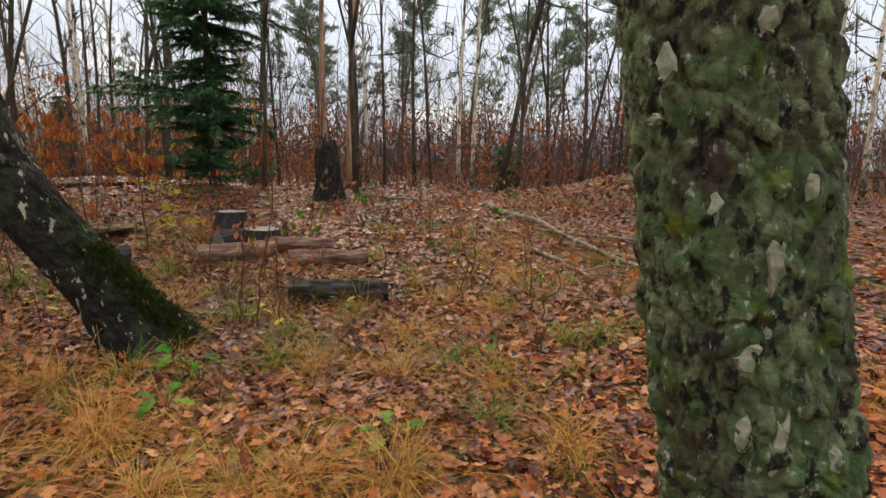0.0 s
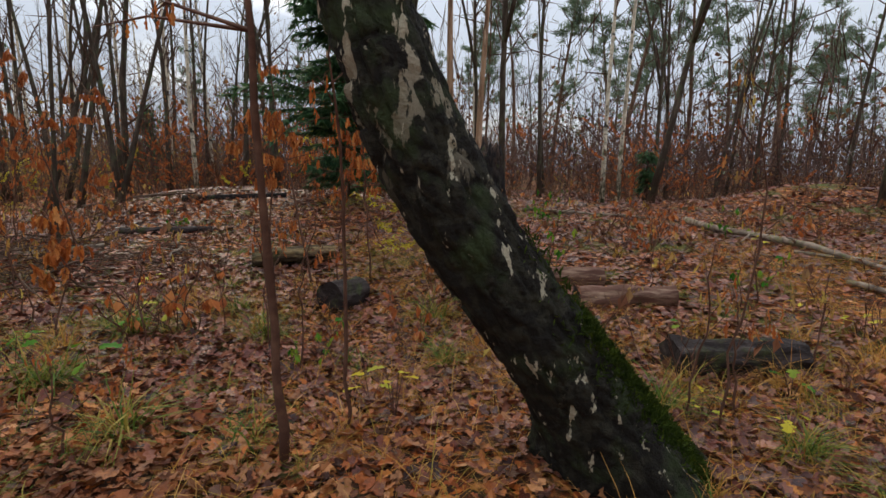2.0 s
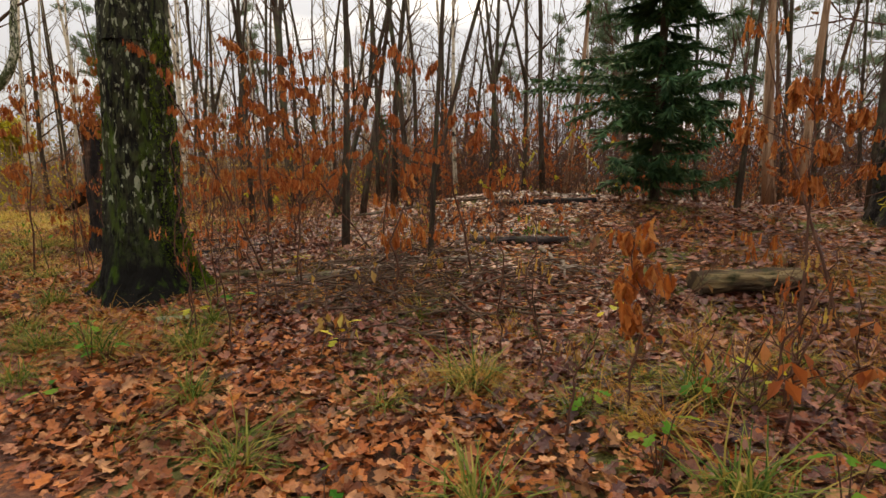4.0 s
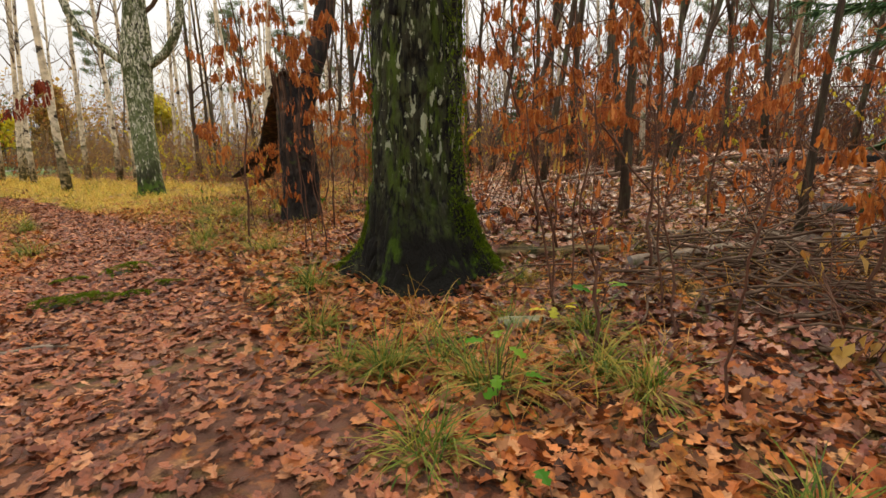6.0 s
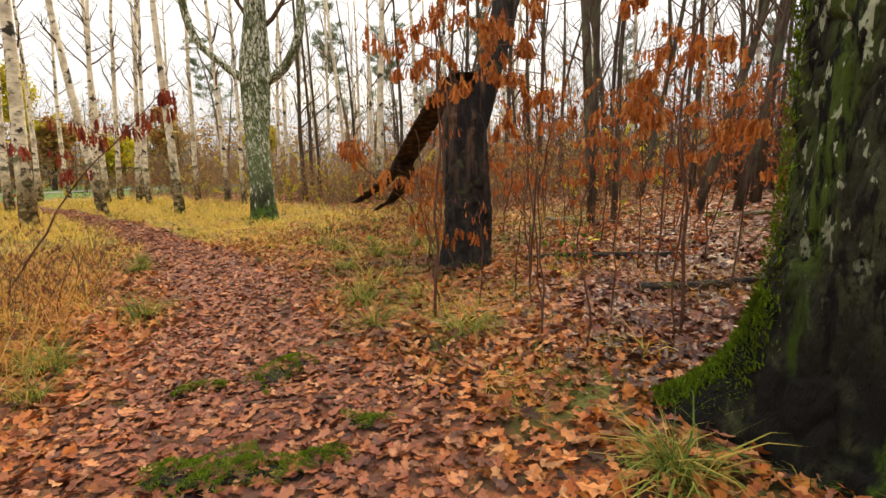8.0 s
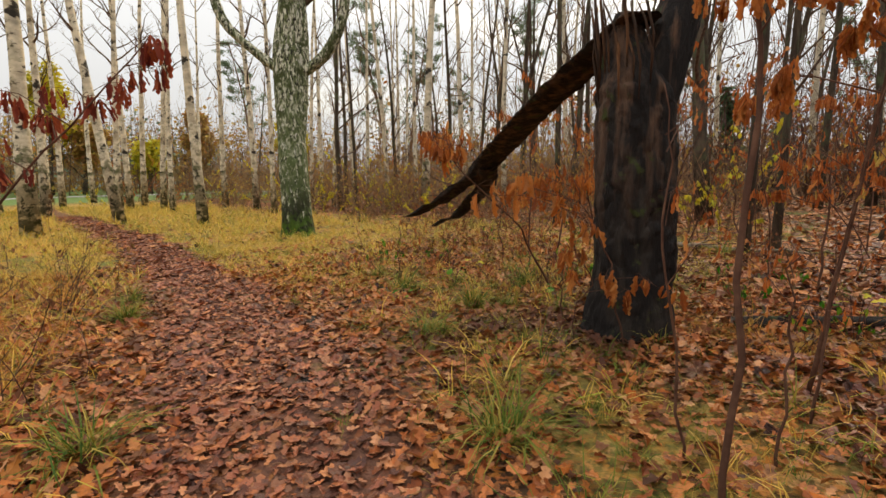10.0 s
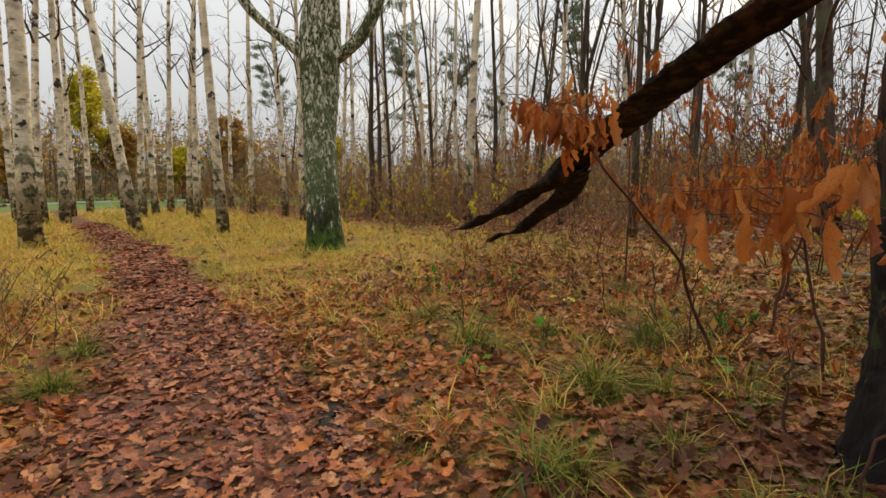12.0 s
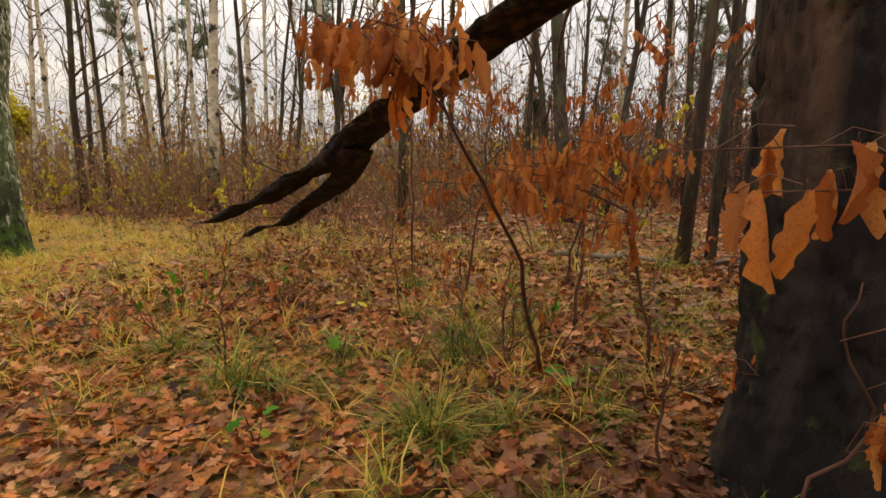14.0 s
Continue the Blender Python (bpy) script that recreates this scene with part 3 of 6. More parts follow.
def great_birch():
    base = on(-10.9, 6.12, -0.02)
    t = thing("great_birch", base, "massive mossy birch with flared roots on leaf litter", "tree")

    def flare(a, s):
        toes = max(0, math.cos(2.5 * (a - 3.3))) ** 2 + 0.9 * max(0, math.cos(2.5 * (a - 0.35))) ** 2 + 0.55 * max(0, math.cos(4 * (a - 4.9))) ** 2
        return 1 + 0.95 * math.exp(-s / 0.24) * toes + 0.28 * math.exp(-s / 0.5)
    pts = [(0.02, -0.02, -0.1), (0.0, 0.0, 0.5), (-0.02, 0.02, 1.2), (0.0, 0.06, 2.6), (0.05, 0.1, 5.0), (0.1, 0.1, 9.0)]
    rad = [0.41, 0.365, 0.345, 0.33, 0.28, 0.18]
    part("trunk", bark_tube(pts[:4], rad[:4], 210, 260, 0.026, 21.0, flare, 0.35, 8.0), m_bark_big, t)
    part("upper_trunk", bark_tube(pts[3:], rad[3:], 40, 60, 0.02, 21.0), m_bark_big, t)
    rng = random.Random(12)
    moss = Soup()
    tuft, tf = simple_leaf(0.1, 0.2, 0.12)
    n = 11000
    yaw, tilt, sc, pl = [], [], [], []
    for _ in range(n):
        a = rng.choice((3.3, 3.3, 0.35, 0.35, 2.6)) + rng.gauss(0, 0.22)
        s = rng.random() ** 1.6 * 0.6
        if rng.random() < 0.38:
            a, s = rng.choice((2.75, 3.05, 3.3, 3.6, 0.1, 0.45, -0.2)) + rng.gauss(0, 0.07), rng.random() ** 1.3 * 2.7
        r = 0.36 * flare(a, s + 0.1) + 0.016
        pl.append((math.cos(a) * r, math.sin(a) * r, s))
        yaw.append(rng.uniform(0, 6.28)), tilt.append(rng.uniform(-0.2, 1.3)), sc.append(rng.uniform(0.02, 0.05))
    moss.many(tuft, tf, turns(np.array(yaw), np.array(tilt), np.zeros(n), np.array(sc), np.array(pl)))
    part("moss", moss, m_moss, t, "bright green moss on the root flares")
    br = Soup()
    sprout(rng, br, [Vector(p) for p in pts[3:]], 0.2, 10, 3.0, 3, 0.45)
    part("branchwork", br, m_twig, t)["kind"] = "stuff"


def blackened_tree():
    base = on(-14.81, 8.39, -0.02)
    t = thing("blackened_oak", base, "wet blackened broken tree with torn stub and hanging limb", "tree")
    pts = [(0.0, 0.0, -0.1), (0.02, 0.02, 0.4), (0.0, 0.03, 1.1), (-0.04, 0.04, 1.75), (-0.12, 0.0, 2.3)]
    part("trunk", bark_tube(pts, [0.34, 0.285, 0.275, 0.26, 0.04], 90, 130, 0.024, 31.0, lambda a, s: 1 + 0.35 * math.exp(-s / 0.2) * max(0, math.cos(2 * a + 0.7))), m_charred, t)
    stem = [(0.06, 0.06, 1.55), (0.14, 0.22, 2.1), (0.24, 0.5, 3.0), (0.3, 0.8, 4.6), (0.1, 1.0, 7.0)]
    part("standing_stem", bark_tube(stem, [0.17, 0.165, 0.15, 0.12, 0.07], 50, 80, 0.014, 33.0), m_charred, t)
    rng = random.Random(3)
    for k in range(18):
        a = (2.6 + 3.0 * k / 17) + rng.gauss(0, 0.08)
        z0, h = rng.uniform(1.65, 1.9), rng.uniform(0.35, 0.7)
        torn = Soup()
        c, sn = math.cos(a), math.sin(a)
        torn.tube([(c * 0.25, sn * 0.25, z0), (c * 0.268, sn * 0.268, z0 + h * 0.35), (c * 0.255 - 0.05, sn * 0.255, z0 + h * 0.75), (c * 0.22 - 0.08 + rng.gauss(0, 0.02), sn * 0.22, z0 + h)], [0.004, rng.uniform(0.006, 0.015), rng.uniform(0.005, 0.012), 0.002], 5)
        part("splinter", torn, m_brokenwood, t, "torn brown splinter of broken wood")
    limb = [(0.02, -0.02, 2.24), (-0.65, 0.38, 2.04), (-1.38, 0.86, 1.83), (-2.1, 1.35, 1.6), (-2.83, 1.86, 1.36), (-3.3, 2.05, 1.10), (-3.75, 2.28, 1.0), (-4.3, 2.42, 0.74), (-4.8, 2.68, 0.66), (-5.3, 2.74, 0.46), (-5.75, 2.95, 0.40)]
    part("broken_limb", bark_tube(limb, [0.14, 0.18, 0.18, 0.18, 0.195, 0.18, 0.165, 0.15, 0.14, 0.115, 0.07], 44, 170, 0.026, 35.0), m_charred, t, "snapped limb sloping down to the ground")
    fork = [(-2.85, 1.88, 1.24), (-3.25, 2.3, 1.0), (-3.65, 2.5, 0.80), (-4.1, 2.85, 0.66), (-4.5, 2.98, 0.44), (-5.03, 3.29, 0.36), (-5.4, 3.35, 0.2)]
    part("limb_fork", bark_tube(fork, [0.13, 0.15, 0.14, 0.125, 0.11, 0.09, 0.05], 30, 90, 0.022, 36.0), m_charred, t)
    br = Soup()
    sprout(rng, br, [Vector(p) for p in stem[2:]], 0.12, 9, 2.0, 3, 0.3)
    sprout(rng, br, [Vector(p) for p in limb[3:]], 0.05, 12, 0.8, 2, 0.3, up=0.1)
    sprout(rng, br, [Vector(p) for p in fork[2:]], 0.03, 8, 0.6, 2, 0.3, up=0.0)
    part("branchwork", br, m_twig, t)["kind"] = "stuff"


def forked_birch():
    base = on(-23.45, 10.72, -0.02)
    t = thing("forked_birch", base, "tall pale birch with upswept forked arms in grass", "tree")
    pts = [(0, 0, -0.1), (-0.02, 0.0, 0.6), (-0.25, 0.12, 2.2), (-0.5, 0.32, 3.9), (-0.45, 0.4, 5.5), (-0.4, 0.5, 8.0), (-0.2, 0.6, 12.0)]
    part("trunk", bark_tube(pts, [0.42, 0.32, 0.30, 0.40, 0.27, 0.2, 0.06], 60, 150, 0.016, 41.0, lambda a, s: 1 + 0.35 * math.exp(-s / 0.3) * max(0, math.cos(2 * a))), m_birch2, t)
    for arm in ([(-0.42, 0.3, 3.5), (-0.95, -0.2, 4.0), (-1.45, -0.75, 4.75), (-1.6, -1.0, 6.0), (-1.9, -1.1, 8.0)], [(-0.42, 0.35, 3.5), (0.0, 0.9, 4.05), (0.3, 1.2, 4.9), (0.35, 1.3, 6.2), (0.6, 1.6, 8.5)]):
        part("arm", bark_tube(arm, [0.24, 0.15, 0.115, 0.085, 0.04], 20, 40, 0.01, 43.0), m_birch2, t)
    br = Soup()
    rng = random.Random(9)
    sprout(rng, br, [Vector(p) for p in pts[3:]], 0.2, 14, 2.8, 3, 0.15)
    part("branchwork", br, m_twig, t)["kind"] = "stuff"


close_birch()
leaning_birch()
great_birch()
blackened_tree()
forked_birch()

# ---- the wood: kinds of trees, built once and copied ----


def bare_tree(name, seed, tall, r, bark, twig, label, first=0.28, limbs=13, reach=2.3, lean=0.10, forked=False, wobble=0.03, levels=3):
    rng = random.Random(seed)
    t = thing(name, (0, 0, 0), label, "tree", "trees of the wood")
    steps = 8
    line = bent(rng, (0, 0, -0.15), (rng.gauss(0, lean), rng.gauss(0, lean), 1), tall, steps, wobble)
    soup = Soup()
    soup.tube(line, [r * (1.25 if i == 0 else 1) * (1 - 0.88 * i / steps) for i in range(steps + 1)], 12)
    if forked:
        p, d = along(line, 0.3)
        side = bent(rng, p, d + Vector((rng.uniform(0.12, 0.25), rng.uniform(-0.2, 0.2), 0)), tall * 0.6, 6, 0.04)
        soup.tube(side, [r * 0.7 * (1 - 0.88 * i / 6) for i in range(7)], 9)
    part("trunk", soup, bark, t)
    br = Soup()
    sprout(rng, br, line, r, limbs, reach, levels, first)
    if forked:
        sprout(rng, br, side, r * 0.7, limbs // 2, reach * 0.8, levels, 0.3)
    part("branchwork", br, twig, t)["kind"] = "stuff"
    return t


def pine_tree(seed, tall, r):
    rng = random.Random(seed)
    t = thing("pine_tree", (0, 0, 0), "tall pine with russet trunk and sparse blue-green crown", "tree", "pines behind the clearing")
    line = bent(rng, (0, 0, -0.15), (rng.gauss(0, 0.03), rng.gauss(0, 0.03), 1), tall, 8, 0.03)
    trunk, crown, br = Soup(), Soup(), Soup()
    trunk.tube(line, [r * (1 - 0.8 * i / 8) for i in range(9)], 10)
    tips = []
    sprout(rng, br, line, r * 0.8, 22, 2.4, 2, 0.32, 1.0, 0.25, 4, tips)
    needle = [(-0.09, 0, 0), (0.09, 0, 0), (0, 1, 0.05)]
    yaw, tilt, sc, pl = [], [], [], []
    for pts, lv in tips:
        for _ in range(5 if lv > 1 else 4):
            p, d = along(pts, rng.uniform(0.5, 1.0))
            for _ in range(6):
                yaw.append(rng.uniform(0, 6.28)), tilt.append(rng.gauss(0.5, 0.55)), sc.append(rng.uniform(0.14, 0.34))
                pl.append(p + Vector((rng.gauss(0, 0.10), rng.gauss(0, 0.10), rng.gauss(0, 0.06))))
    n = len(yaw)
    crown.many(needle, [(0, 1, 2)], turns(np.array(yaw), np.array(tilt), np.random.default_rng(seed).uniform(-1.5, 1.5, n), np.array(sc), np.array([tuple(p) for p in pl])))
    part("trunk", trunk, m_bark2, t)
    part("branchwork", br, m_twig, t)["kind"] = "stuff"
    part("crown", crown, m_pine, t, "", False)
    return t


def spruce_tree(place, tall, wide, seed, label):
    rng = random.Random(seed)
    t = thing("spruce_tree", place, label, "tree")
    trunk, br, crown = Soup(), Soup(), Soup()
    trunk.tube([(0, 0, -0.1), (0.02, 0, tall * 0.5), (0, 0, tall)], [0.10, 0.06, 0.01], 10)
    needle = [(-0.11, 0, 0), (0.11, 0, 0), (0.03, 1, -0.08)]
    yaw, tilt, sc, pl = [], [], [], []
    z = 0.35
    while z < tall - 0.1:
        f = (z / tall)
        ln = wide * (1 - f) ** 0.45 * (0.7 if z < 0.8 else 1) * (0.8 + 0.35 * math.sin(3.1 * z + seed))
        for k in range(7):
            if rng.random() < 0.22:
                continue
            a = 2 * math.pi * k / 7 + rng.uniform(-0.4, 0.4)
            pts = bent(rng, (0, 0, z + rng.uniform(-0.2, 0.2)), (math.cos(a), math.sin(a), 0.12), ln * rng.uniform(0.3, 1.4), 5, 0.12, 0.05)
            br.tube(pts, [0.016, 0.013, 0.010, 0.008, 0.005, 0.003], 3, False)
            for _ in range(int(150 * ln) + 14):
                p, d = along(pts, rng.uniform(0.12, 1.0))
                yaw.append(math.atan2(-d.x, d.y) + rng.choice((-1, 1)) * rng.uniform(0.1, 1.2)), tilt.append(rng.gauss(-0.35, 0.3)), sc.append(rng.uniform(0.12, 0.30)), pl.append(tuple(p))
        z += rng.uniform(0.10, 0.2)
    n = len(yaw)
    crown.many(needle, [(0, 1, 2)], turns(np.array(yaw), np.array(tilt), np.random.default_rng(seed).uniform(-0.6, 0.6, n), np.array(sc), np.array(pl)))
    part("trunk", trunk, m_bark, t)
    part("branchwork", br, m_twig, t)["kind"] = "stuff"
    part("crown", crown, m_spruce, t, "dark green drooping needles", False)
    return t


def set_out(kinds, places, seed, r0=0.1, lean=0.0, lean_way=0.0):
    """Copies of the kinds at (x, y, trunk radius); lean in degrees towards lean_way."""
    rng = random.Random(seed)
    for x, y, r in places:
        k = rng.choice(kinds)
        s = r / r0
        tilt = Matrix.Rotation(radians(lean * rng.uniform(0.8, 1.2)), 4, Vector((-math.sin(radians(lean_way)), math.cos(radians(lean_way)), 0))) if lean else pose(0, 0, 0, rng.gauss(0, 1.2), rng.gauss(0, 1.2), 0)
        m = Matrix.Translation(on(x, y)) @ tilt @ pose(0, 0, 0, 0, 0, rng.uniform(0, 360)) @ Matrix.Diagonal((s, s, 0.75 + 0.25 * s, 1))
        copy_thing(k, m)


dark_kinds = [bare_tree("bare_tree", s, 12 + s % 4, 0.1, m_bark, m_twig, "bare grey-brown leafless tree in the autumn wood", 0.16, 13, 2.0, 0.025, s % 3 == 0) for s in (101, 102, 103, 104, 105, 106)]
birch_kinds = [bare_tree("white_birch", s, 14 + s % 3, 0.1, m_birch, m_twig, "slender white birch with dark lenticels and bare twigs", 0.3, 15, 1.6, 0.0, False, 0.014) for s in (201, 202, 203, 204)]
far_dark = [bare_tree("bare_tree", s, 12 + s % 3, 0.1, m_bark, m_twig, "bare grey-brown leafless tree in the autumn wood", 0.16, 15, 2.2, 0.025, False, 0.03, 2) for s in (121, 122, 123)]
far_birch = [bare_tree("white_birch", s, 14, 0.1, m_birch, m_twig, "slender white birch with dark lenticels and bare twigs", 0.3, 14, 1.7, 0.0, False, 0.014, 2) for s in (221, 222)]
russet_kinds = [bare_tree("stripped_trunk", s, 11, 0.1, m_oldwood, m_twig, "tall bare trunk with peeling orange-brown wood", 0.45, 6, 1.4, 0.03) for s in (301, 302)]
pine_kinds = [pine_tree(s, 12.5, 0.13) for s in (401, 402, 403)]
for i, k in enumerate(dark_kinds + birch_kinds + russet_kinds + pine_kinds + far_dark + far_birch):
    k.location = on(-30 + 4.2 * i, 50 + 3 * (i % 3))

set_out(dark_kinds, [(-11.3, 19.9, 0.1), (-8.8, 16.7, 0.08), (-4.5, 13.0, 0.05), (-5.0, 15.9, 0.05), (-2.1, 18.5, 0.06), (-1.0, 17.5, 0.07), (-0.5, 20.5, 0.06), (4.3, 21.9, 0.08), (7.5, 24.1, 0.08),
                     (9.6, 24.3, 0.09), (8.6, 15.9, 0.08), (11.8, 18.5, 0.09), (9.2, 13.0, 0.07), (-13.2, 16.2, 0.1), (-11.0, 12.8, 0.07), (-14.4, 20.3, 0.1)], 1)
set_out(dark_kinds, [(-21.0, 18.2, 0.09), (-20.1, 18.9, 0.08), (-16.9, 16.5, 0.08), (-17.4, 18.5, 0.09), (-13.6, 20.6, 0.07), (-14.1, 22.6, 0.08), (-12.5, 21.1, 0.07),
                     (-12.5, 25.3, 0.12), (-2.9, 17.9, 0.07), (-2.3, 13.7, 0.08), (-9.82, 8.3, 0.05), (-8.31, 7.8, 0.03), (-15.0, 12.2, 0.065), (-14.7, 12.5, 0.05)], 2)
set_out(dark_kinds + birch_kinds, [(-30.2, 16.6, 0.11), (-32.3, 18.8, 0.09), (-31.0, 24.6, 0.16), (-26.2, 26.7, 0.1), (-24.4, 25.4, 0.12), (-29.9, 26.7, 0.1), (-32.6, 21.6, 0.08), (-25.8, 23.5, 0.08),
                     (-32.0, 17.5, 0.09), (-35.0, 20.3, 0.1), (-31.9, 21.0, 0.09), (-27.1, 25.0, 0.09), (-27.8, 29.2, 0.1), (-24.2, 24.4, 0.08)], 3)
set_out(dark_kinds[1:2], [(-16.6, 15.8, 0.14)], 33)
set_out(dark_kinds + birch_kinds, [(-16.2, 23.5, 0.1), (-18.5, 21.0, 0.09), (-22.5, 17.0, 0.08), (-19.5, 15.0, 0.07), (-15.2, 18.8, 0.08), (-24.0, 20.0, 0.1), (-11.5, 17.0, 0.07), (-9.8, 18.6, 0.08), (-17.6, 26.0, 0.1), (-20.5, 23.5, 0.1), (-22.8, 25.5, 0.1), (-7.0, 19.5, 0.08), (-26.0, 18.3, 0.08), (-28.5, 19.0, 0.09), (-27.0, 21.8, 0.1), (2.5, 18.0, 0.07), (6.8, 20.5, 0.08), (10.5, 21.5, 0.08)], 34)
set_out(birch_kinds, [(-14.6, 24.0, 0.09), (-19.2, 24.8, 0.1), (-23.6, 22.2, 0.09), (-29.2, 23.0, 0.1), (-33.5, 22.5, 0.1), (-27.8, 17.0, 0.09), (-31.0, 14.2, 0.1), (-35.5, 12.2, 0.11), (-41, 9.0, 0.12), (-42.5, 14.5, 0.12), (-45, 17, 0.12)], 35)
set_out(dark_kinds, [(1.6, 15.3, 0.09), (5.0, 19.6, 0.08), (-13.1, 14.2, 0.08)], 4, 0.1, 8, 0)
set_out(dark_kinds, [(-13.7, 13.8, 0.08), (-9.9, 11.3, 0.05), (-16.1, 17.4, 0.08)], 5, 0.1, 14, 40)
set_out(russet_kinds, [(-3.5, 15.8, 0.12), (-2.9, 15.9, 0.1), (-8.7, 20.0, 0.1)], 6)
set_out(birch_kinds, [(-3.0, 20.4, 0.07), (0.4, 15.4, 0.06), (0.8, 15.4, 0.06), (13.9, 19.5, 0.08), (-8.3, 22.1, 0.06), (-28.5, 6.7, 0.19), (-36.5, 7.6, 0.15), (-36.4, 8.2, 0.15), (-37.0, 10.7, 0.14), (-38.9, 11.6, 0.14),
                      (-39.7, 12.4, 0.13), (-36.8, 14.9, 0.13), (-34.4, 15.2, 0.13), (-30.3, 18.0, 0.09), (-25.9, 17.0, 0.15), (-38.4, 20.4, 0.12), (-34.7, 18.7, 0.11), (-38.5, 7.1, 0.15), (-44.3, 10.1, 0.14), (-47.9, 12.2, 0.14),
                      (-28.65, 10.7, 0.14), (-38.1, 12.7, 0.13), (-33, 4.5, 0.1), (-37, 3.6, 0.1)], 7)
set_out(birch_kinds, [(-31.1, 9.2, 0.15)], 8, 0.1, 9, 215)
set_out(pine_kinds, [(1.4, 32.4, 0.13), (7.7, 29.2, 0.13), (11.1, 32.3, 0.13), (11.5, 27.9, 0.13), (15.8, 25.5, 0.14), (19.6, 27.7, 0.14), (-3.3, 36.4, 0.14), (-7.8, 33.8, 0.13), (8.7, 39.4, 0.13),
                     (-42.0, 29.0, 0.15), (-44.0, 32.8, 0.14), (-57.8, 26.6, 0.14), (3.5, 26, 0.12), (14, 22, 0.12), (5, 35, 0.13), (-1, 30, 0.12)], 9, 0.13)

spruce_tree(on(-5.9, 13.3), 9.5, 2.0, 77, "young dark green spruce at the edge of the clearing")
spruce_tree(on(-19.5, 27.0), 4.0, 1.2, 78, "small dark spruce among the bare trees")
spruce_tree(on(1.9, 16.6), 1.5, 0.7, 79, "low spruce seedling on the mound")

# the slim straight tree on the mound
mound_tree = bare_tree("slim_tree", 111, 13, 0.21, m_bark, m_twig, "slim straight brown tree standing on the leafy mound", 0.5, 9, 1.8, 0.0, False, 0.006)
mound_tree.location = on(5.4, 12.4)

# trees that close the wood all round, thinner towards the glade
rng = random.Random(42)
made = 0
while made < 128:
    x, y = rng.uniform(-62, 38), rng.uniform(-34, 62)
    near = min(math.hypot(x - a, y - b) for a, b in ((0, 0), (-3, 1.6), (-6, 2.2), (-9, 3), (-12, 4), (-15.4, 6.4)))
    if near < (19 if y > 3 else 11) or (x < -36 and y < 27) or (x < -18 and y < 14) or trail_distance(x, y) < 3:
        continue
    made += 1
    u = rng.random()
    if x > -16 and y > 24:
        kinds = pine_kinds if u < 0.4 else far_dark if u < 0.85 else far_birch
    else:
        kinds = far_dark if u < 0.6 else far_birch if u < 0.9 else pine_kinds
    set_out(kinds, [(x, y, rng.uniform(0.07, 0.13) * (1.2 if kinds is pine_kinds else 1))], 1000 + made, 0.13 if kinds is pine_kinds else 0.1)

# ---- brush: thin russet stems and clinging leaves ----


def brush_clump(seed, label, leaf_mat, leaves, tall, stems=11, wide=0.8, twig=None, name="brush", category="shrub"):
    rng = random.Random(seed)
    t = thing(name, (0, 0, 0), label, category, name + " under the trees")
    st, lf = Soup(), Soup()
    tips = []
    for _ in range(stems):
        a, r = rng.uniform(0, 6.28), rng.uniform(0, wide)
        h = tall * rng.choice((0.35, 0.6, 0.85, 1.1)) * rng.uniform(0.85, 1.15)
        line = bent(rng, (r * math.cos(a), r * math.sin(a), -0.05), (math.cos(a) * 0.4, math.sin(a) * 0.4, 1), h, 4, 0.22, 0.03)
        st.tube(line, [0.0055 * (tall / 1.5) ** 0.7 * (1 - 0.75 * i / 4) + 0.001 for i in range(5)], 3, False)
        tips.append((line, 2))
        sprout(rng, st, line, 0.012, 5, h * 0.45, 1, 0.25, 1, 0.5, 3, tips)
    verts, faces = simple_leaf(0.08, -0.12, 0.27)
    ys, ts, sc, pl = [], [], [], []
    leafy = rng.sample(tips, max(4, len(tips) // 3))
    for _ in range(leaves):
        pts, lv = rng.choice(leafy)
        p, d = along(pts, rng.uniform(0.3, 1.0))
        ys.append(rng.uniform(0, 6.28)), ts.append(rng.gauss(-1.1, 0.4)), sc.append(rng.uniform(0.05, 0.10)), pl.append(tuple(p))
    part("stemwork", st, twig or m_redtwig, t)["kind"] = "stuff"
    if leaves:
        lf.many(verts, faces, turns(np.array(ys), np.array(ts), np.random.default_rng(seed).normal(0, 0.5, leaves), np.array(sc), np.array(pl)))
        part("foliage", lf, leaf_mat, t, "", False)["kind"] = "stuff"
    return t


russet = [brush_clump(s, "waist-high brush of thin stems with russet leaves", m_beechleaf if s == 501 else m_duskleaf, 190, 1.5) for s in (501, 502, 503)]
tallrusset = [brush_clump(s, "tall thin beech brush with clinging red-brown leaves", m_beechleaf, 420, 2.8, 9, 0.6) for s in (511, 512)]
barebrush = [brush_clump(s, "tangle of bare brown stems under the trees", m_duskleaf, 60, 1.4, 15, 0.9, m_twig) for s in (521, 522)]
yellowbrush = [brush_clump(s, "low bush with yellow autumn leaves", m_yellowleaf, 260, 1.7, 8, 0.7, None, "yellow_bush") for s in (531,)]
for i, k in enumerate(russet + tallrusset + barebrush + yellowbrush):
    k.location = on(-16 + 2.6 * i, 32 + 1.1 * (i % 2))


thicket = [brush_clump(s, "tall dense thicket of thin bare brown twigs", m_duskleaf, 150, 3.4, 20, 1.5, m_dunbrush, "thicket") for s in (541, 542, 543)]
for i, k in enumerate(thicket):
    k.location = on(-20 + 9 * i, 36)


tanbrush = [brush_clump(s, "dense tan thicket of fine dry twigs beside the glade", m_tanleaf, 80, 1.9, 15, 1.1, m_tantwig, "dry_thicket") for s in (551, 552)]
for i, k in enumerate(tanbrush):
    k.location = on(-40 + 4 * i, 37)


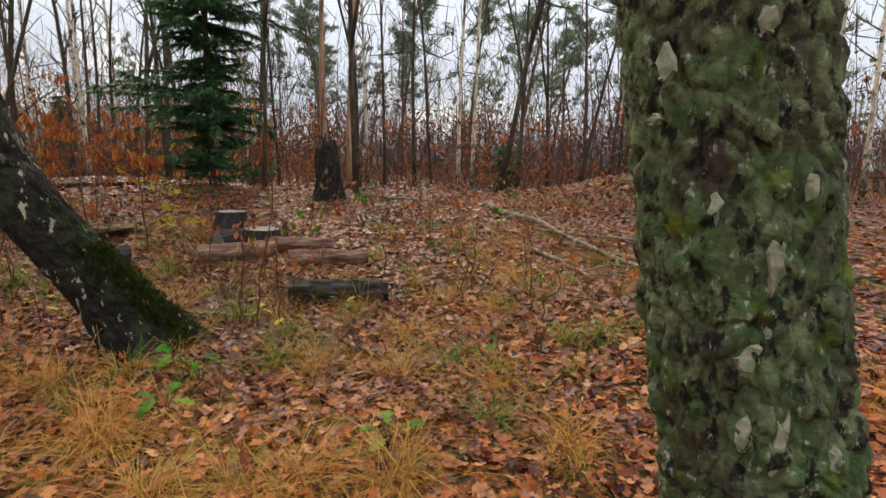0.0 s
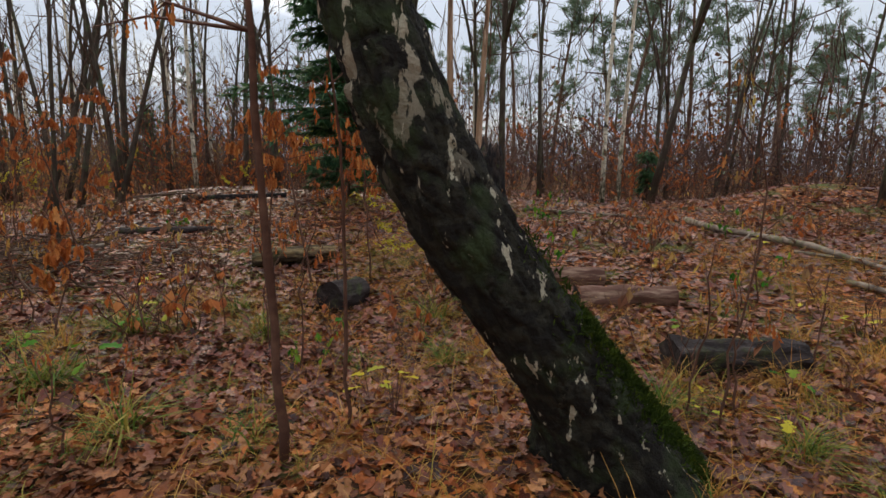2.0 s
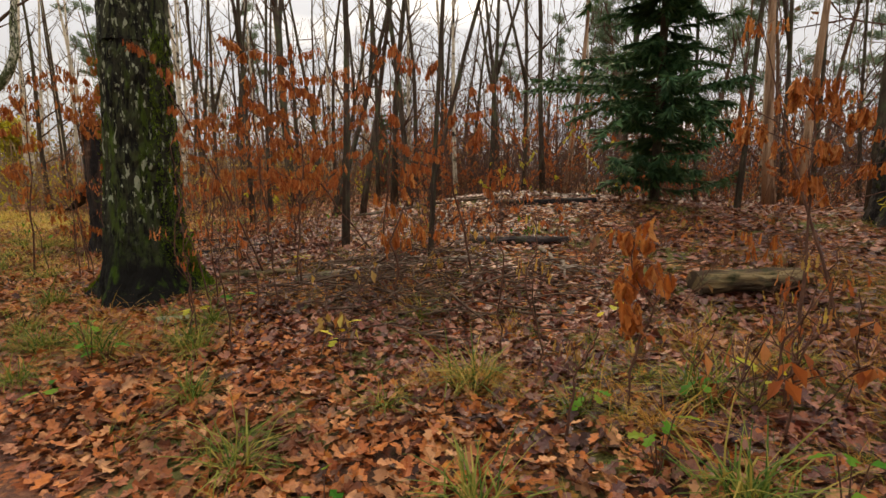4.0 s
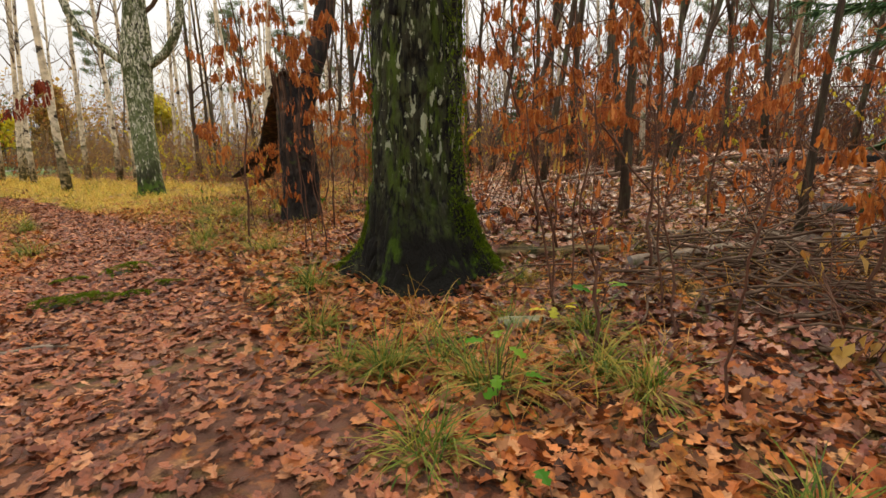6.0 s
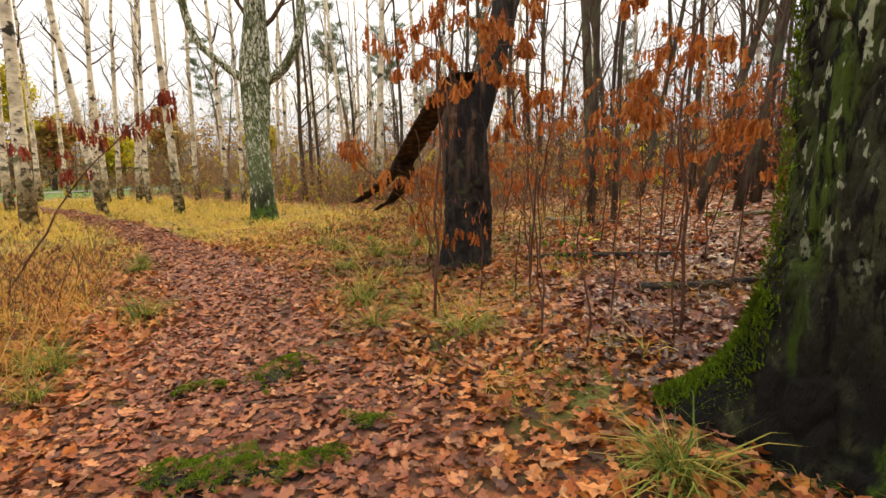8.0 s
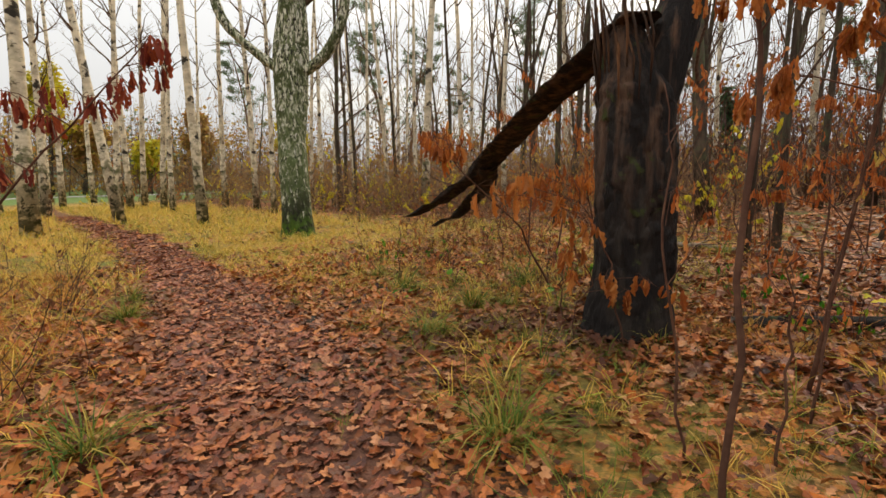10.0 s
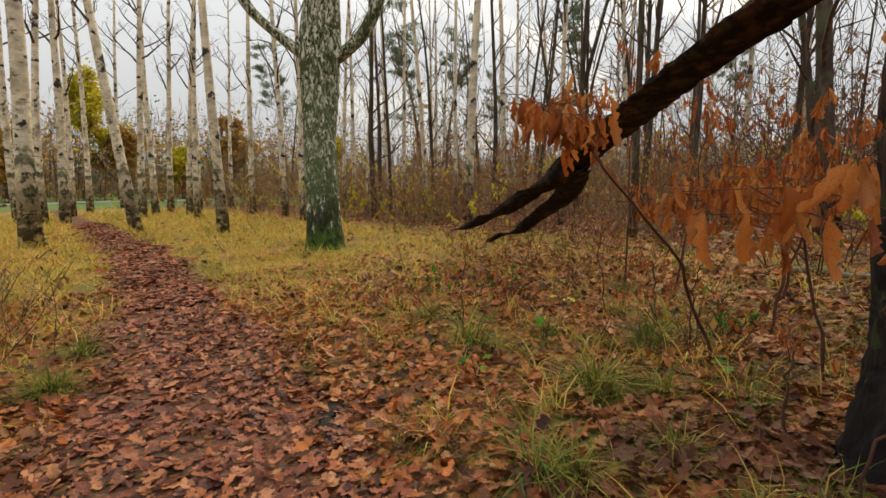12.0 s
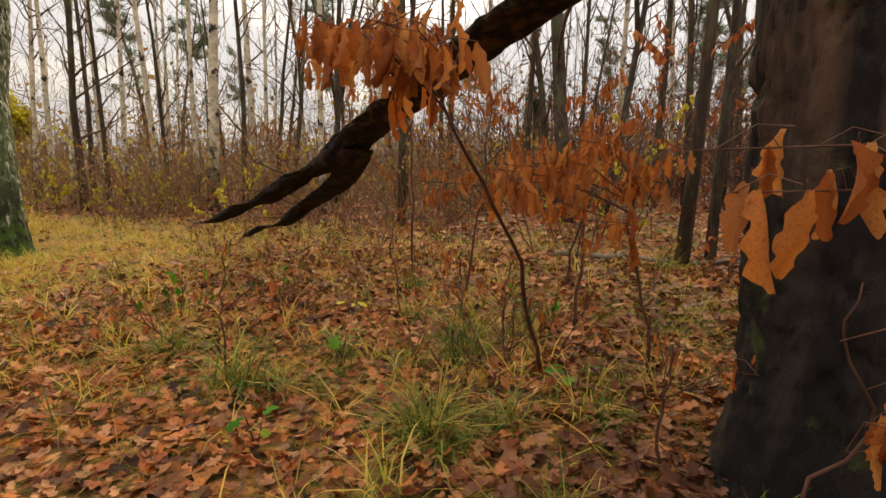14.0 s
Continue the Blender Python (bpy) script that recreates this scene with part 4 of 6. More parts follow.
def plant(kinds, places, seed, lo=0.8, hi=1.25):
    rng = random.Random(seed)
    for x, y in places:
        s = rng.uniform(lo, hi)
        copy_thing(rng.choice(kinds), Matrix.Translation(on(x, y)) @ pose(0, 0, 0, 0, 0, rng.uniform(0, 360)) @ Matrix.Diagonal((s, s, s, 1)))


def scatter(n, seed, inside):
    rng = random.Random(seed)
    out = []
    while len(out) < n:
        x, y = rng.uniform(-48, 22), rng.uniform(4, 34)
        if inside(x, y):
            out.append((x, y))
    return out


plant(tanbrush * 4 + yellowbrush, scatter(60, 41, lambda x, y: -31 < x < -15.5 and 13.5 + 0.12 * (-15 - x) < y < 21), 41, 0.7, 1.3)
plant(tanbrush, scatter(24, 42, lambda x, y: -46 < x < -30 and 13 < y < 24), 42, 0.8, 1.3)
plant(thicket + tallrusset, scatter(18, 43, lambda x, y: -20 < x < -9 and 20 < y < 28), 43, 1.2, 1.6)
# a belt along the back of the clearing, and beyond the glade
plant(barebrush + russet, scatter(60, 1, lambda x, y: -13 < x < 16 and 15.5 < y < 26), 1)
plant(russet + tallrusset, scatter(14, 2, lambda x, y: -12 < x < 6 and 16.5 < y < 28), 2)
plant(tanbrush + tanbrush + russet, scatter(46, 3, lambda x, y: x < -17 and 15.5 < y < 30 and x > -40 and y > 13 + 0.1 * (-17 - x)), 3)
plant(tallrusset + russet, scatter(12, 4, lambda x, y: -17 < x < -10.5 and 15 < y < 26), 4)
plant(yellowbrush, [(-31.5, 14.6), (-34, 16.8), (-30.0, 15.6), (-36.5, 17.5), (-33, 19), (-39, 15.5), (-29.5, 17.8), (-27.5, 15.6), (-26.2, 16.4), (-32.2, 17.2), (-28.6, 20.5), (-7.0, 16.2), (-9.2, 17.5)], 5, 0.9, 1.5)
plant(tallrusset, [(-26.5, 20.5), (-28.2, 22.0), (-24.8, 21.5), (-22, 19.5), (-16.2, 13.0), (-13.5, 12.0)], 6, 0.9, 1.2)
plant(russet, [(-18.3, 14.2), (-19.8, 14.6), (-21.2, 15.0), (-22.6, 14.6), (-14.6, 11.4), (-12.9, 10.8)], 7, 0.5, 0.8)
plant(russet, [(-19.6, 13.4), (-20.8, 13.9), (-13.9, 11.2), (-12.2, 10.2), (-10.6, 8.9), (-11.2, 10.3), (-9.4, 9.3)], 17, 0.4, 0.7)
plant(yellowbrush + russet + barebrush, scatter(34, 23, lambda x, y: -48 < x < -40 and 4 < y < 28 and trail_distance(x, y) > 2.5), 23, 0.8, 1.5)
plant(tallrusset, scatter(14, 24, lambda x, y: -22 < x < -8.5 and 17 < y < 25), 24, 1.0, 1.4)
plant(barebrush + russet, [(-20.4, 11.4), (-20.9, 11.9), (-19.9, 11.9), (-20.6, 12.6), (-19.4, 12.3), (-18.8, 12.8), (-18.2, 11.9), (-17.6, 12.9), (-17.0, 12.2), (-19.2, 11.4), (-21.6, 12.4), (-16.6, 13.3), (-18.0, 13.8), (-19.7, 13.4), (-21.2, 13.4), (-22.2, 13.2)], 18, 0.35, 0.6)
plant(barebrush, [(-18.9, 4.9), (-19.4, 5.6), (-18.2, 4.2), (-20.5, 5.9), (-17.2, 3.9), (-21.5, 5.5), (-16.4, 3.6), (-16.6, 4.4), (-17.0, 4.8), (-16.1, 3.9), (-17.6, 4.5)], 8, 0.5, 0.8)

plant(barebrush + russet + tallrusset, scatter(26, 31, lambda x, y: -10 < x < 3 and 14.2 < y < 17.5), 31, 0.6, 1.0)
plant(barebrush + thicket, scatter(16, 32, lambda x, y: -3 < x < 13 and 16.8 < y < 19.5), 32, 0.6, 0.9)
plant(thicket + thicket + tallrusset, scatter(60, 21, lambda x, y: -14 < x < 20 and 18 < y < 30), 21, 0.8, 1.25)
plant(tanbrush, scatter(34, 22, lambda x, y: -40 < x < -14 and 19 < y < 32 and y > 16 - 0.2 * (x + 14)), 22, 1.2, 1.9)


weeds_low = [brush_clump(s, "small dark-stemmed weed in the leaf litter", m, 22, 0.55, 6, 0.16, None, "weed", "weed") for s, m in ((561, m_duskleaf), (562, m_tanleaf), (563, m_beechleaf), (564, m_greenleaf))]
for i, k in enumerate(weeds_low):
    k.location = on(-6 + 1.7 * i, 14.6)
plant(weeds_low + weeds_low[:1] * 2 + weeds_low[2:3] * 2, scatter(120, 51, lambda x, y: -11 < x < 5 and 4.6 < y < 13 and math.hypot(x + 10.9, y - 6.1) > 1.3), 51, 0.6, 1.5)
plant(weeds_low, scatter(40, 52, lambda x, y: -19 < x < -12.5 and 7.5 < y < 14 and trail_distance(x, y) > 1.6 and math.hypot(x + 14.8, y - 8.4) > 1.0), 52, 0.5, 1.1)


def far_wood():
    """The depth of the wood: countless thin stems and the last leaves on them."""
    rng = random.Random(55)
    st, lf, gr, gold = Soup(), Soup(), Soup(), Soup()
    pl, pg = [], []
    n = 0
    while n < 2400:
        x, y = rng.uniform(-110, 60), rng.uniform(-60, 85)
        if n >= 1700:
            x, y = rng.uniform(-105, -63), rng.uniform(-25, 45)
        near = min(math.hypot(x - a, y - b) for a, b in ((0, 0), (-6, 2.2), (-15.4, 6.4)))
        if near < 31 or near > (100 if x < -62 else 75) or (-63 < x < -34 and y < 29):
            continue
        n += 1
        h = rng.uniform(3, 9)
        p = on(x, y, -0.1)
        line = bent(rng, p, (rng.gauss(0, 0.06), rng.gauss(0, 0.06), 1), h, 3, 0.05)
        st.tube(line, [0.036, 0.03, 0.02, 0.008], 3, False)
        for _ in range(6):
            q, d = along(line, rng.uniform(0.15, 1))
            e = q + Vector((rng.gauss(0, 0.7), rng.gauss(0, 0.7), rng.uniform(0.2, 1.2)))
            st.tube([q, e], [0.018, 0.004], 3, False)
            for _ in range(4):
                (pg if n % 4 == 0 else pl).append((e.x + rng.gauss(0, 0.5), e.y + rng.gauss(0, 0.5), e.z + rng.gauss(-0.2, 0.6)))
        for _ in range(6):
            pl.append((x + rng.gauss(0, 0.9), y + rng.gauss(0, 0.9), p.z + abs(rng.gauss(0.6, 0.7))))
    v, f = [(0, 0, 0), (-0.4, 0.45, 0.1), (0, 1, 0.1), (0.4, 0.5, 0.1)], [(0, 2, 1), (0, 3, 2)]
    r2 = np.random.default_rng(3)
    for s, q in ((lf, [p for p in pl if p[0] > -24]), (gold, [p for p in pl if p[0] <= -24]), (gr, pg)):
        k = len(q)
        s.many(v, f, turns(r2.uniform(0, 6.28, k), r2.normal(-0.6, 0.6, k), r2.normal(0, 0.5, k), r2.uniform(0.18, 0.5, k), np.array(q)))
    tw, tan = Soup(), Soup()
    tv, tf = [(-0.007, 0, 0), (0.007, 0, 0), (0.03, 0.5, 0.07), (0.02, 1, 0.18)], [(0, 1, 2), (0, 2, 3)]
    at = []
    while len(at) < 52000:
        x, y = rng.uniform(-95, 45), rng.uniform(6, 70)
        near = min(math.hypot(x - a, y - b) for a, b in ((0, 0), (-6, 2.2), (-15.4, 6.4)))
        if x < -62:
            y = rng.uniform(-22, 40)
        elif near < 17 or near > 50 or (-63 < x < -24 and y < 20) or y < 17:
            continue
        at.append((x, y, float(height(x, y)) + (rng.uniform(0, 2.2) if rng.random() < 0.6 else rng.uniform(1, 8))))
    at = np.array(at)
    west = at[:, 0] < -23
    for s, q in ((tw, at[~west]), (tan, at[west])):
        k = len(q)
        s.many(tv, tf, turns(r2.uniform(0, 6.28, k), r2.normal(0.8, 0.6, k), r2.normal(0, 0.6, k), r2.uniform(0.5, 1.9, k), q))
    t = thing("distant_wood", on(0, 60), "brown depth of the distant bare autumn wood", "wood", "", "stuff")
    for name, s, m in (("stemwork", st, m_twig), ("twigwork", tw, m_dunbrush), ("twigwork", tan, m_tantwig), ("russet_foliage", lf, m_duskleaf), ("golden_foliage", gold, m_tanleaf), ("evergreen_foliage", gr, m_pine)):
        o = part(name, s, m, t, "", False)
        o["kind"] = "stuff"
        o.matrix_parent_inverse = Matrix.Translation(-t.location)


far_wood()

# ---- saplings with hanging leaves near the walk ----
LEAF_MESHES = []


def hanging_leaf(fold, curl, wide, seed):
    """A withered oak leaf one unit long: lobed wavy rim, folded at the midrib, curled and crumpled."""
    rng = random.Random(seed)
    verts, n = [], 15
    for i in range(n):
        t = i / (n - 1)
        w = wide * 0.5 * math.sin(math.pi * min(1, t * 0.93 + 0.02)) ** 0.75 * (0.82 + 0.24 * math.sin(t * 21 + seed)) + 0.012
        z = curl * (t - 0.4) ** 2 + 0.03 * math.sin(5 * t + seed)
        bend = 0.06 * math.sin(2.6 * t + seed)
        for u in (-1, -0.55, 0, 0.55, 1):
            crease = rng.gauss(0, 0.016) * abs(u)
            verts.append((bend + u * w * (1 + rng.gauss(0, 0.08) * (abs(u) == 1)), t + rng.gauss(0, 0.008), z + fold * abs(u) ** 1.5 * w + crease + 0.03 * u * math.sin(9 * t + seed)))
    return verts, [(5 * i + k, 5 * i + k + 1, 5 * i + k + 6, 5 * i + k + 5) for i in range(n - 1) for k in range(4)]


for fold, curl, wide, seed in ((0.9, -0.3, 0.34, 1), (1.3, 0.35, 0.30, 2), (-0.9, 0.4, 0.38, 3), (1.6, 0.1, 0.26, 4), (0.7, -0.5, 0.36, 5)):
    sp = Soup()
    sp.add(*hanging_leaf(fold, curl, wide, seed))
    LEAF_MESHES.append(sp.mesh("leaf", m_oakleaf))
BUSH_LEAVES = [lobed_leaf(0.28, -0.25, 0.46), lobed_leaf(0.45, 0.3, 0.40), lobed_leaf(-0.3, 0.4, 0.50)]


def sapling(name, base, label, heads, per_head, leaf_len, spread, seed, thick=0.012, separate=False, leaf_mat=None, stem_top=None, category="sapling", droop=-1.42):
    """A thin stem from base to stem_top, a twig to each head, and leaves hanging round the heads."""
    rng = random.Random(seed)
    base = Vector(base)
    t = thing(name, base, label, category, "saplings along the walk")
    heads = [Vector(h) - base for h in heads]
    top = Vector(stem_top) - base if stem_top else max(heads, key=lambda h: h.z) * 1.02
    mid = top * 0.5 + Vector((rng.gauss(0, 0.05), rng.gauss(0, 0.05), 0.06 * top.length))
    line = [Vector((0, 0, -0.05)), top * 0.22 + Vector((0, 0, 0.04)), mid, top * 0.77 + Vector((0, 0, 0.04)), top]
    st = Soup()
    fine = [along(line, i / 13)[0] for i in range(14)]
    fine = [p + Vector((rng.gauss(0, 0.010), rng.gauss(0, 0.010), 0)) * (i > 0) for i, p in enumerate(fine)]
    st.tube(fine, [thick * (1.05 - 0.72 * i / 13) * rng.uniform(0.88, 1.15) for i in range(14)], 7)
    part("stem", st, m_redtwig, t)
    tw = Soup()
    spots = []
    for h in heads:
        start = min((along(line, u / 20)[0] for u in range(6, 21)), key=lambda p: (p - h).length + 0.6 * abs(p.z - h.z + 0.2))
        bow = start.lerp(h, 0.55) + Vector((rng.gauss(0, 0.04), rng.gauss(0, 0.04), 0.06))
        run = [start, bow, h]
        tw.tube(run, [thick * 0.4, thick * 0.3, thick * 0.15], 4, False)
        for _ in range(5):
            p, d = along(run, rng.uniform(0.4, 1))
            e = p + Vector((rng.gauss(0, spread), rng.gauss(0, spread), rng.gauss(0.02, spread * 0.5)))
            tw.tube([p, p.lerp(e, 0.5) + Vector((0, 0, 0.02)), e], [thick * 0.2, thick * 0.16, 0.0012], 3, False)
            spots += [p.lerp(e, rng.uniform(0.3, 1)) for _ in range(max(1, per_head * 4 // 10))]
    part("twigwork", tw, m_redtwig, t)["kind"] = "stuff"
    n = len(spots)
    r2 = np.random.default_rng(seed)
    mats = turns(r2.uniform(0, 6.28, n), r2.normal(droop, 0.22, n), r2.normal(0, 0.5, n), leaf_len * r2.uniform(0.65, 1.2, n), np.array([tuple(p) for p in spots]))
    if separate:
        for m in mats:
            o = new("leaf", rng.choice(LEAF_MESHES))
            o.parent = t
            o.matrix_basis = Matrix([*m.tolist(), [0, 0, 0, 1]])
    else:
        lf = Soup()
        for i, (v, f) in enumerate(BUSH_LEAVES):
            if len(mats[i::3]):
                lf.many(v, f, mats[i::3])
        part("foliage", lf, leaf_mat or m_oakleaf, t, "", False)["kind"] = "stuff"
    return t


OAK = "thin oak sapling with hanging orange-brown leaves"
sapling("oak_sapling", on(-15.87, 9.13), OAK, [(-16.72, 8.1, 1.50), (-16.6, 8.05, 1.44), (-16.45, 7.95, 1.47), (-16.3, 7.85, 1.42), (-16.15, 7.75, 1.40), (-16.0, 7.68, 1.33), (-15.92, 7.64, 1.28), (-16.1, 7.8, 1.25)], 9, 0.12, 0.1, 601, 0.012, True, stem_top=(-15.95, 7.75, 1.18))
sapling("oak_sapling", on(-15.32, 9.13), OAK, [(-15.96, 8.37, 1.0), (-15.9, 8.63, 0.95), (-15.76, 8.9, 0.85), (-15.68, 8.54, 1.12), (-15.51, 8.8, 0.94), (-15.57, 8.43, 0.81), (-15.83, 8.65, 1.05), (-16.13, 8.82, 1.03), (-16.32, 8.37, 0.95), (-15.4, 8.8, 1.01)], 9, 0.11, 0.13, 602, 0.010, True, stem_top=(-15.5, 8.9, 1.15))
sapling("oak_sapling", on(-14.62, 8.0), "sapling of torn orange leaves hanging beside the blackened trunk", [(-15.31, 7.21, 0.96), (-15.36, 7.25, 1.02), (-15.05, 7.27, 0.93), (-14.97, 7.23, 1.08)], 4, 0.13, 0.05, 603, 0.007, True, stem_top=(-14.85, 7.62, 1.05))
sapling("oak_sapling", on(-5.93, 4.95), "knee-high oak sapling with drooping rusty leaves", [(-5.95, 5.0, 0.95), (-5.85, 4.95, 0.8), (-6.05, 5.05, 0.7), (-5.9, 4.9, 0.55)], 14, 0.11, 0.08, 604, 0.008, True)
sapling("oak_sapling", on(-4.9, 6.3), OAK, [(-5.15, 6.4, 1.8), (-4.9, 6.5, 1.85), (-4.65, 6.5, 1.7), (-5.3, 6.6, 1.6), (-4.8, 6.4, 1.45), (-4.95, 6.3, 1.25)], 34, 0.115, 0.10, 605)
sapling("oak_sapling", on(-4.0, 6.9), OAK, [(-3.97, 6.45, 1.5), (-4.2, 6.8, 1.7), (-3.8, 6.9, 1.4), (-4.1, 7.0, 1.9)], 32, 0.115, 0.10, 606)
sapling("oak_sapling", on(-8.0, 6.3), OAK, [(-8.0, 6.2, 0.7), (-7.7, 6.6, 0.75), (-8.2, 6.5, 1.0), (-7.9, 6.4, 1.2)], 24, 0.11, 0.12, 607)
BEECH = "slim young beech full of red-brown clinging leaves"
sapling("beech_sapling", on(-9.2, 6.5), BEECH, [(-9.3, 6.1, 1.9), (-9.5, 6.4, 1.6), (-9.0, 6.3, 2.1), (-9.6, 6.7, 1.3), (-8.9, 6.6, 1.5), (-9.3, 6.6, 2.4), (-8.7, 6.3, 1.2)], 70, 0.085, 0.17, 608, leaf_mat=m_beechleaf)
sapling("beech_sapling", on(-7.6, 7.3), BEECH, [(-7.5, 7.25, 1.7), (-8.3, 7.15, 1.5), (-7.2, 7.35, 2.2), (-7.9, 7.5, 1.9), (-7.4, 7.4, 1.2), (-8.0, 7.1, 2.3)], 70, 0.085, 0.17, 609, leaf_mat=m_beechleaf)
sapling("beech_sapling", on(-10.5, 7.6), BEECH, [(-10.6, 7.5, 2.4), (-9.9, 7.7, 1.7), (-10.9, 7.3, 1.35), (-10.2, 7.4, 2.0), (-10.5, 7.8, 1.6), (-11.1, 7.4, 1.9), (-9.7, 7.4, 1.3), (-10.4, 7.2, 2.7), (-9.4, 7.9, 2.1), (-9.8, 7.9, 2.5), (-10.1, 7.9, 1.2)], 56, 0.11, 0.22, 610, leaf_mat=m_oakleaf)
sapling("beech_sapling", on(-11.9, 7.0), BEECH, [(-11.6, 6.6, 2.1), (-12.1, 7.0, 1.7), (-11.5, 6.9, 1.4), (-12.3, 6.8, 2.2), (-11.9, 7.2, 2.6), (-12.4, 7.3, 1.5), (-11.8, 7.5, 1.9)], 56, 0.11, 0.18, 611, leaf_mat=m_oakleaf)
sapling("oak_sapling", on(-13.6, 7.9), "oak sapling with a full head of orange leaves", [(-13.1, 7.0, 2.1), (-13.4, 7.4, 2.5), (-13.9, 7.6, 2.2), (-14.2, 7.8, 2.45), (-13.5, 7.7, 1.7), (-14.0, 7.9, 1.55), (-13.2, 7.6, 2.9), (-14.4, 7.7, 2.8), (-13.8, 7.5, 1.9), (-14.6, 7.9, 2.1), (-13.0, 7.9, 1.5)], 56, 0.115, 0.17, 612)
sapling("oak_sapling", on(-12.6, 8.6), OAK, [(-12.4, 8.3, 1.55), (-12.9, 8.8, 1.8), (-12.2, 8.5, 1.2), (-12.6, 8.9, 2.2), (-13.1, 8.5, 1.4), (-12.0, 8.8, 1.7)], 44, 0.105, 0.16, 613)
sapling("beech_sapling", on(-9.0, 7.9), BEECH, [(-9.1, 7.9, 2.3), (-8.7, 7.8, 1.9), (-9.3, 8.1, 1.6), (-8.9, 8.0, 2.7), (-9.5, 8.2, 2.0), (-8.6, 8.1, 1.4)], 50, 0.095, 0.21, 629, leaf_mat=m_beechleaf)
sapling("beech_sapling", on(-13.6, 6.5), BEECH, [(-13.9, 6.5, 1.9), (-13.3, 6.4, 2.2), (-13.7, 6.7, 2.5), (-14.1, 6.8, 2.1), (-13.4, 6.7, 1.7)], 40, 0.105, 0.2, 625, leaf_mat=m_oakleaf)
sapling("beech_sapling", on(-15.8, 9.9), BEECH, [(-15.9, 9.9, 0.9), (-15.6, 10.0, 1.2), (-16.1, 10.2, 1.0), (-15.7, 10.3, 1.5)], 34, 0.11, 0.18, 626, leaf_mat=m_oakleaf)
sapling("beech_sapling", on(-16.0, 10.9), BEECH, [(-16.3, 10.9, 1.2), (-15.8, 11.0, 1.4), (-16.1, 11.2, 0.8), (-15.5, 11.1, 1.0)], 36, 0.11, 0.2, 627, leaf_mat=m_beechleaf)
sapling("beech_sapling", on(-11.4, 9.2), BEECH, [(-11.6, 9.0, 1.2), (-11.0, 9.3, 1.0), (-11.5, 9.5, 1.6), (-11.9, 9.4, 1.0), (-10.8, 9.1, 1.4)], 30, 0.11, 0.17, 614, leaf_mat=m_oakleaf)
sapling("beech_sapling", on(-13.9, 10.2), BEECH, [(-14.1, 10.1, 1.1), (-13.6, 10.3, 1.3), (-13.9, 10.5, 1.7), (-14.4, 10.4, 0.9), (-13.3, 10.0, 1.0)], 40, 0.11, 0.17, 615, leaf_mat=m_beechleaf)
sapling("oak_sapling", on(-16.8, 10.6), OAK, [(-16.9, 10.5, 1.0), (-16.4, 10.7, 1.2), (-17.2, 10.8, 0.8), (-16.7, 10.9, 1.6)], 32, 0.11, 0.15, 616)
sapling("oak_sapling", on(-17.5, 11.0), OAK, [(-17.8, 10.9, 1.9), (-17.3, 11.1, 2.0), (-18.2, 11.2, 1.8), (-17.6, 11.3, 2.3)], 32, 0.12, 0.17, 617)
sapling("beech_sapling", on(-9.3, 8.2), BEECH, [(-11.04, 7.32, 1.87), (-10.87, 7.81, 2.13), (-11.31, 7.76, 1.14), (-10.61, 7.95, 1.14), (-10.33, 8.49, 1.78), (-10.63, 7.72, 0.6), (-11.23, 7.32, 2.65), (-10.12, 8.82, 1.12)], 44, 0.09, 0.17, 630, leaf_mat=m_beechleaf)
sapling("beech_sapling", on(-10.0, 6.9), BEECH, [(-9.97, 5.77, 1.93), (-10.08, 6.05, 1.58), (-10.39, 5.91, 2.39), (-9.95, 6.03, 1.18), (-10.15, 6.05, 2.3)], 22, 0.085, 0.10, 631, leaf_mat=m_beechleaf)
sapling("oak_sapling", on(-4.56, 6.67), OAK, [(-5.29, 7.26, 1.77), (-4.96, 7.51, 1.52), (-4.36, 7.67, 1.95), (-4.23, 7.33, 1.35), (-4.03, 7.52, 1.61), (-5.16, 7.16, 2.41), (-4.65, 7.5, 1.46), (-4.46, 7.72, 1.13), (-5.03, 7.36, 0.64), (-3.77, 7.47, 1.19)], 16, 0.11, 0.11, 632)
sapling("oak_sapling", on(-15.0, 7.95), "low oak sapling with pale twigs and hanging orange leaves", [(-14.63, 7.52, 0.79), (-14.84, 7.64, 0.46), (-14.65, 7.91, 0.28), (-14.43, 7.62, 0.4), (-14.32, 7.88, 0.37), (-14.88, 7.4, 0.61)], 6, 0.12, 0.06, 633, 0.006, True, stem_top=(-14.95, 7.8, 0.75))
sapling("red_sapling", on(-18.2, 4.5), "leaning sapling with a few dark red leaves", [(-16.95, 6.0, 1.75), (-17.1, 5.85, 1.68), (-17.3, 5.65, 1.6), (-17.0, 5.9, 1.95), (-17.6, 5.4, 1.5), (-17.8, 5.1, 1.7), (-18.0, 4.8, 1.45), (-17.7, 5.2, 1.15)], 12, 0.15, 0.11, 618, 0.012, leaf_mat=m_redleaf)
sapling("bare_sapling", on(-3.72, 3.62), "thin bare sapling stem, brown, branching high up", [(-4.4, 3.9, 2.05), (-5.0, 4.3, 2.1), (-3.2, 3.4, 2.5)], 1, 0.08, 0.05, 619, 0.022, stem_top=(-3.74, 3.38, 3.1))
sapling("bare_sapling", on(-3.5, 3.95), "thin bare sapling stem, brown, branching high up", [(-3.6, 3.9, 1.7), (-3.4, 4.1, 1.9)], 1, 0.08, 0.05, 620, 0.012, stem_top=(-3.55, 3.9, 2.0))
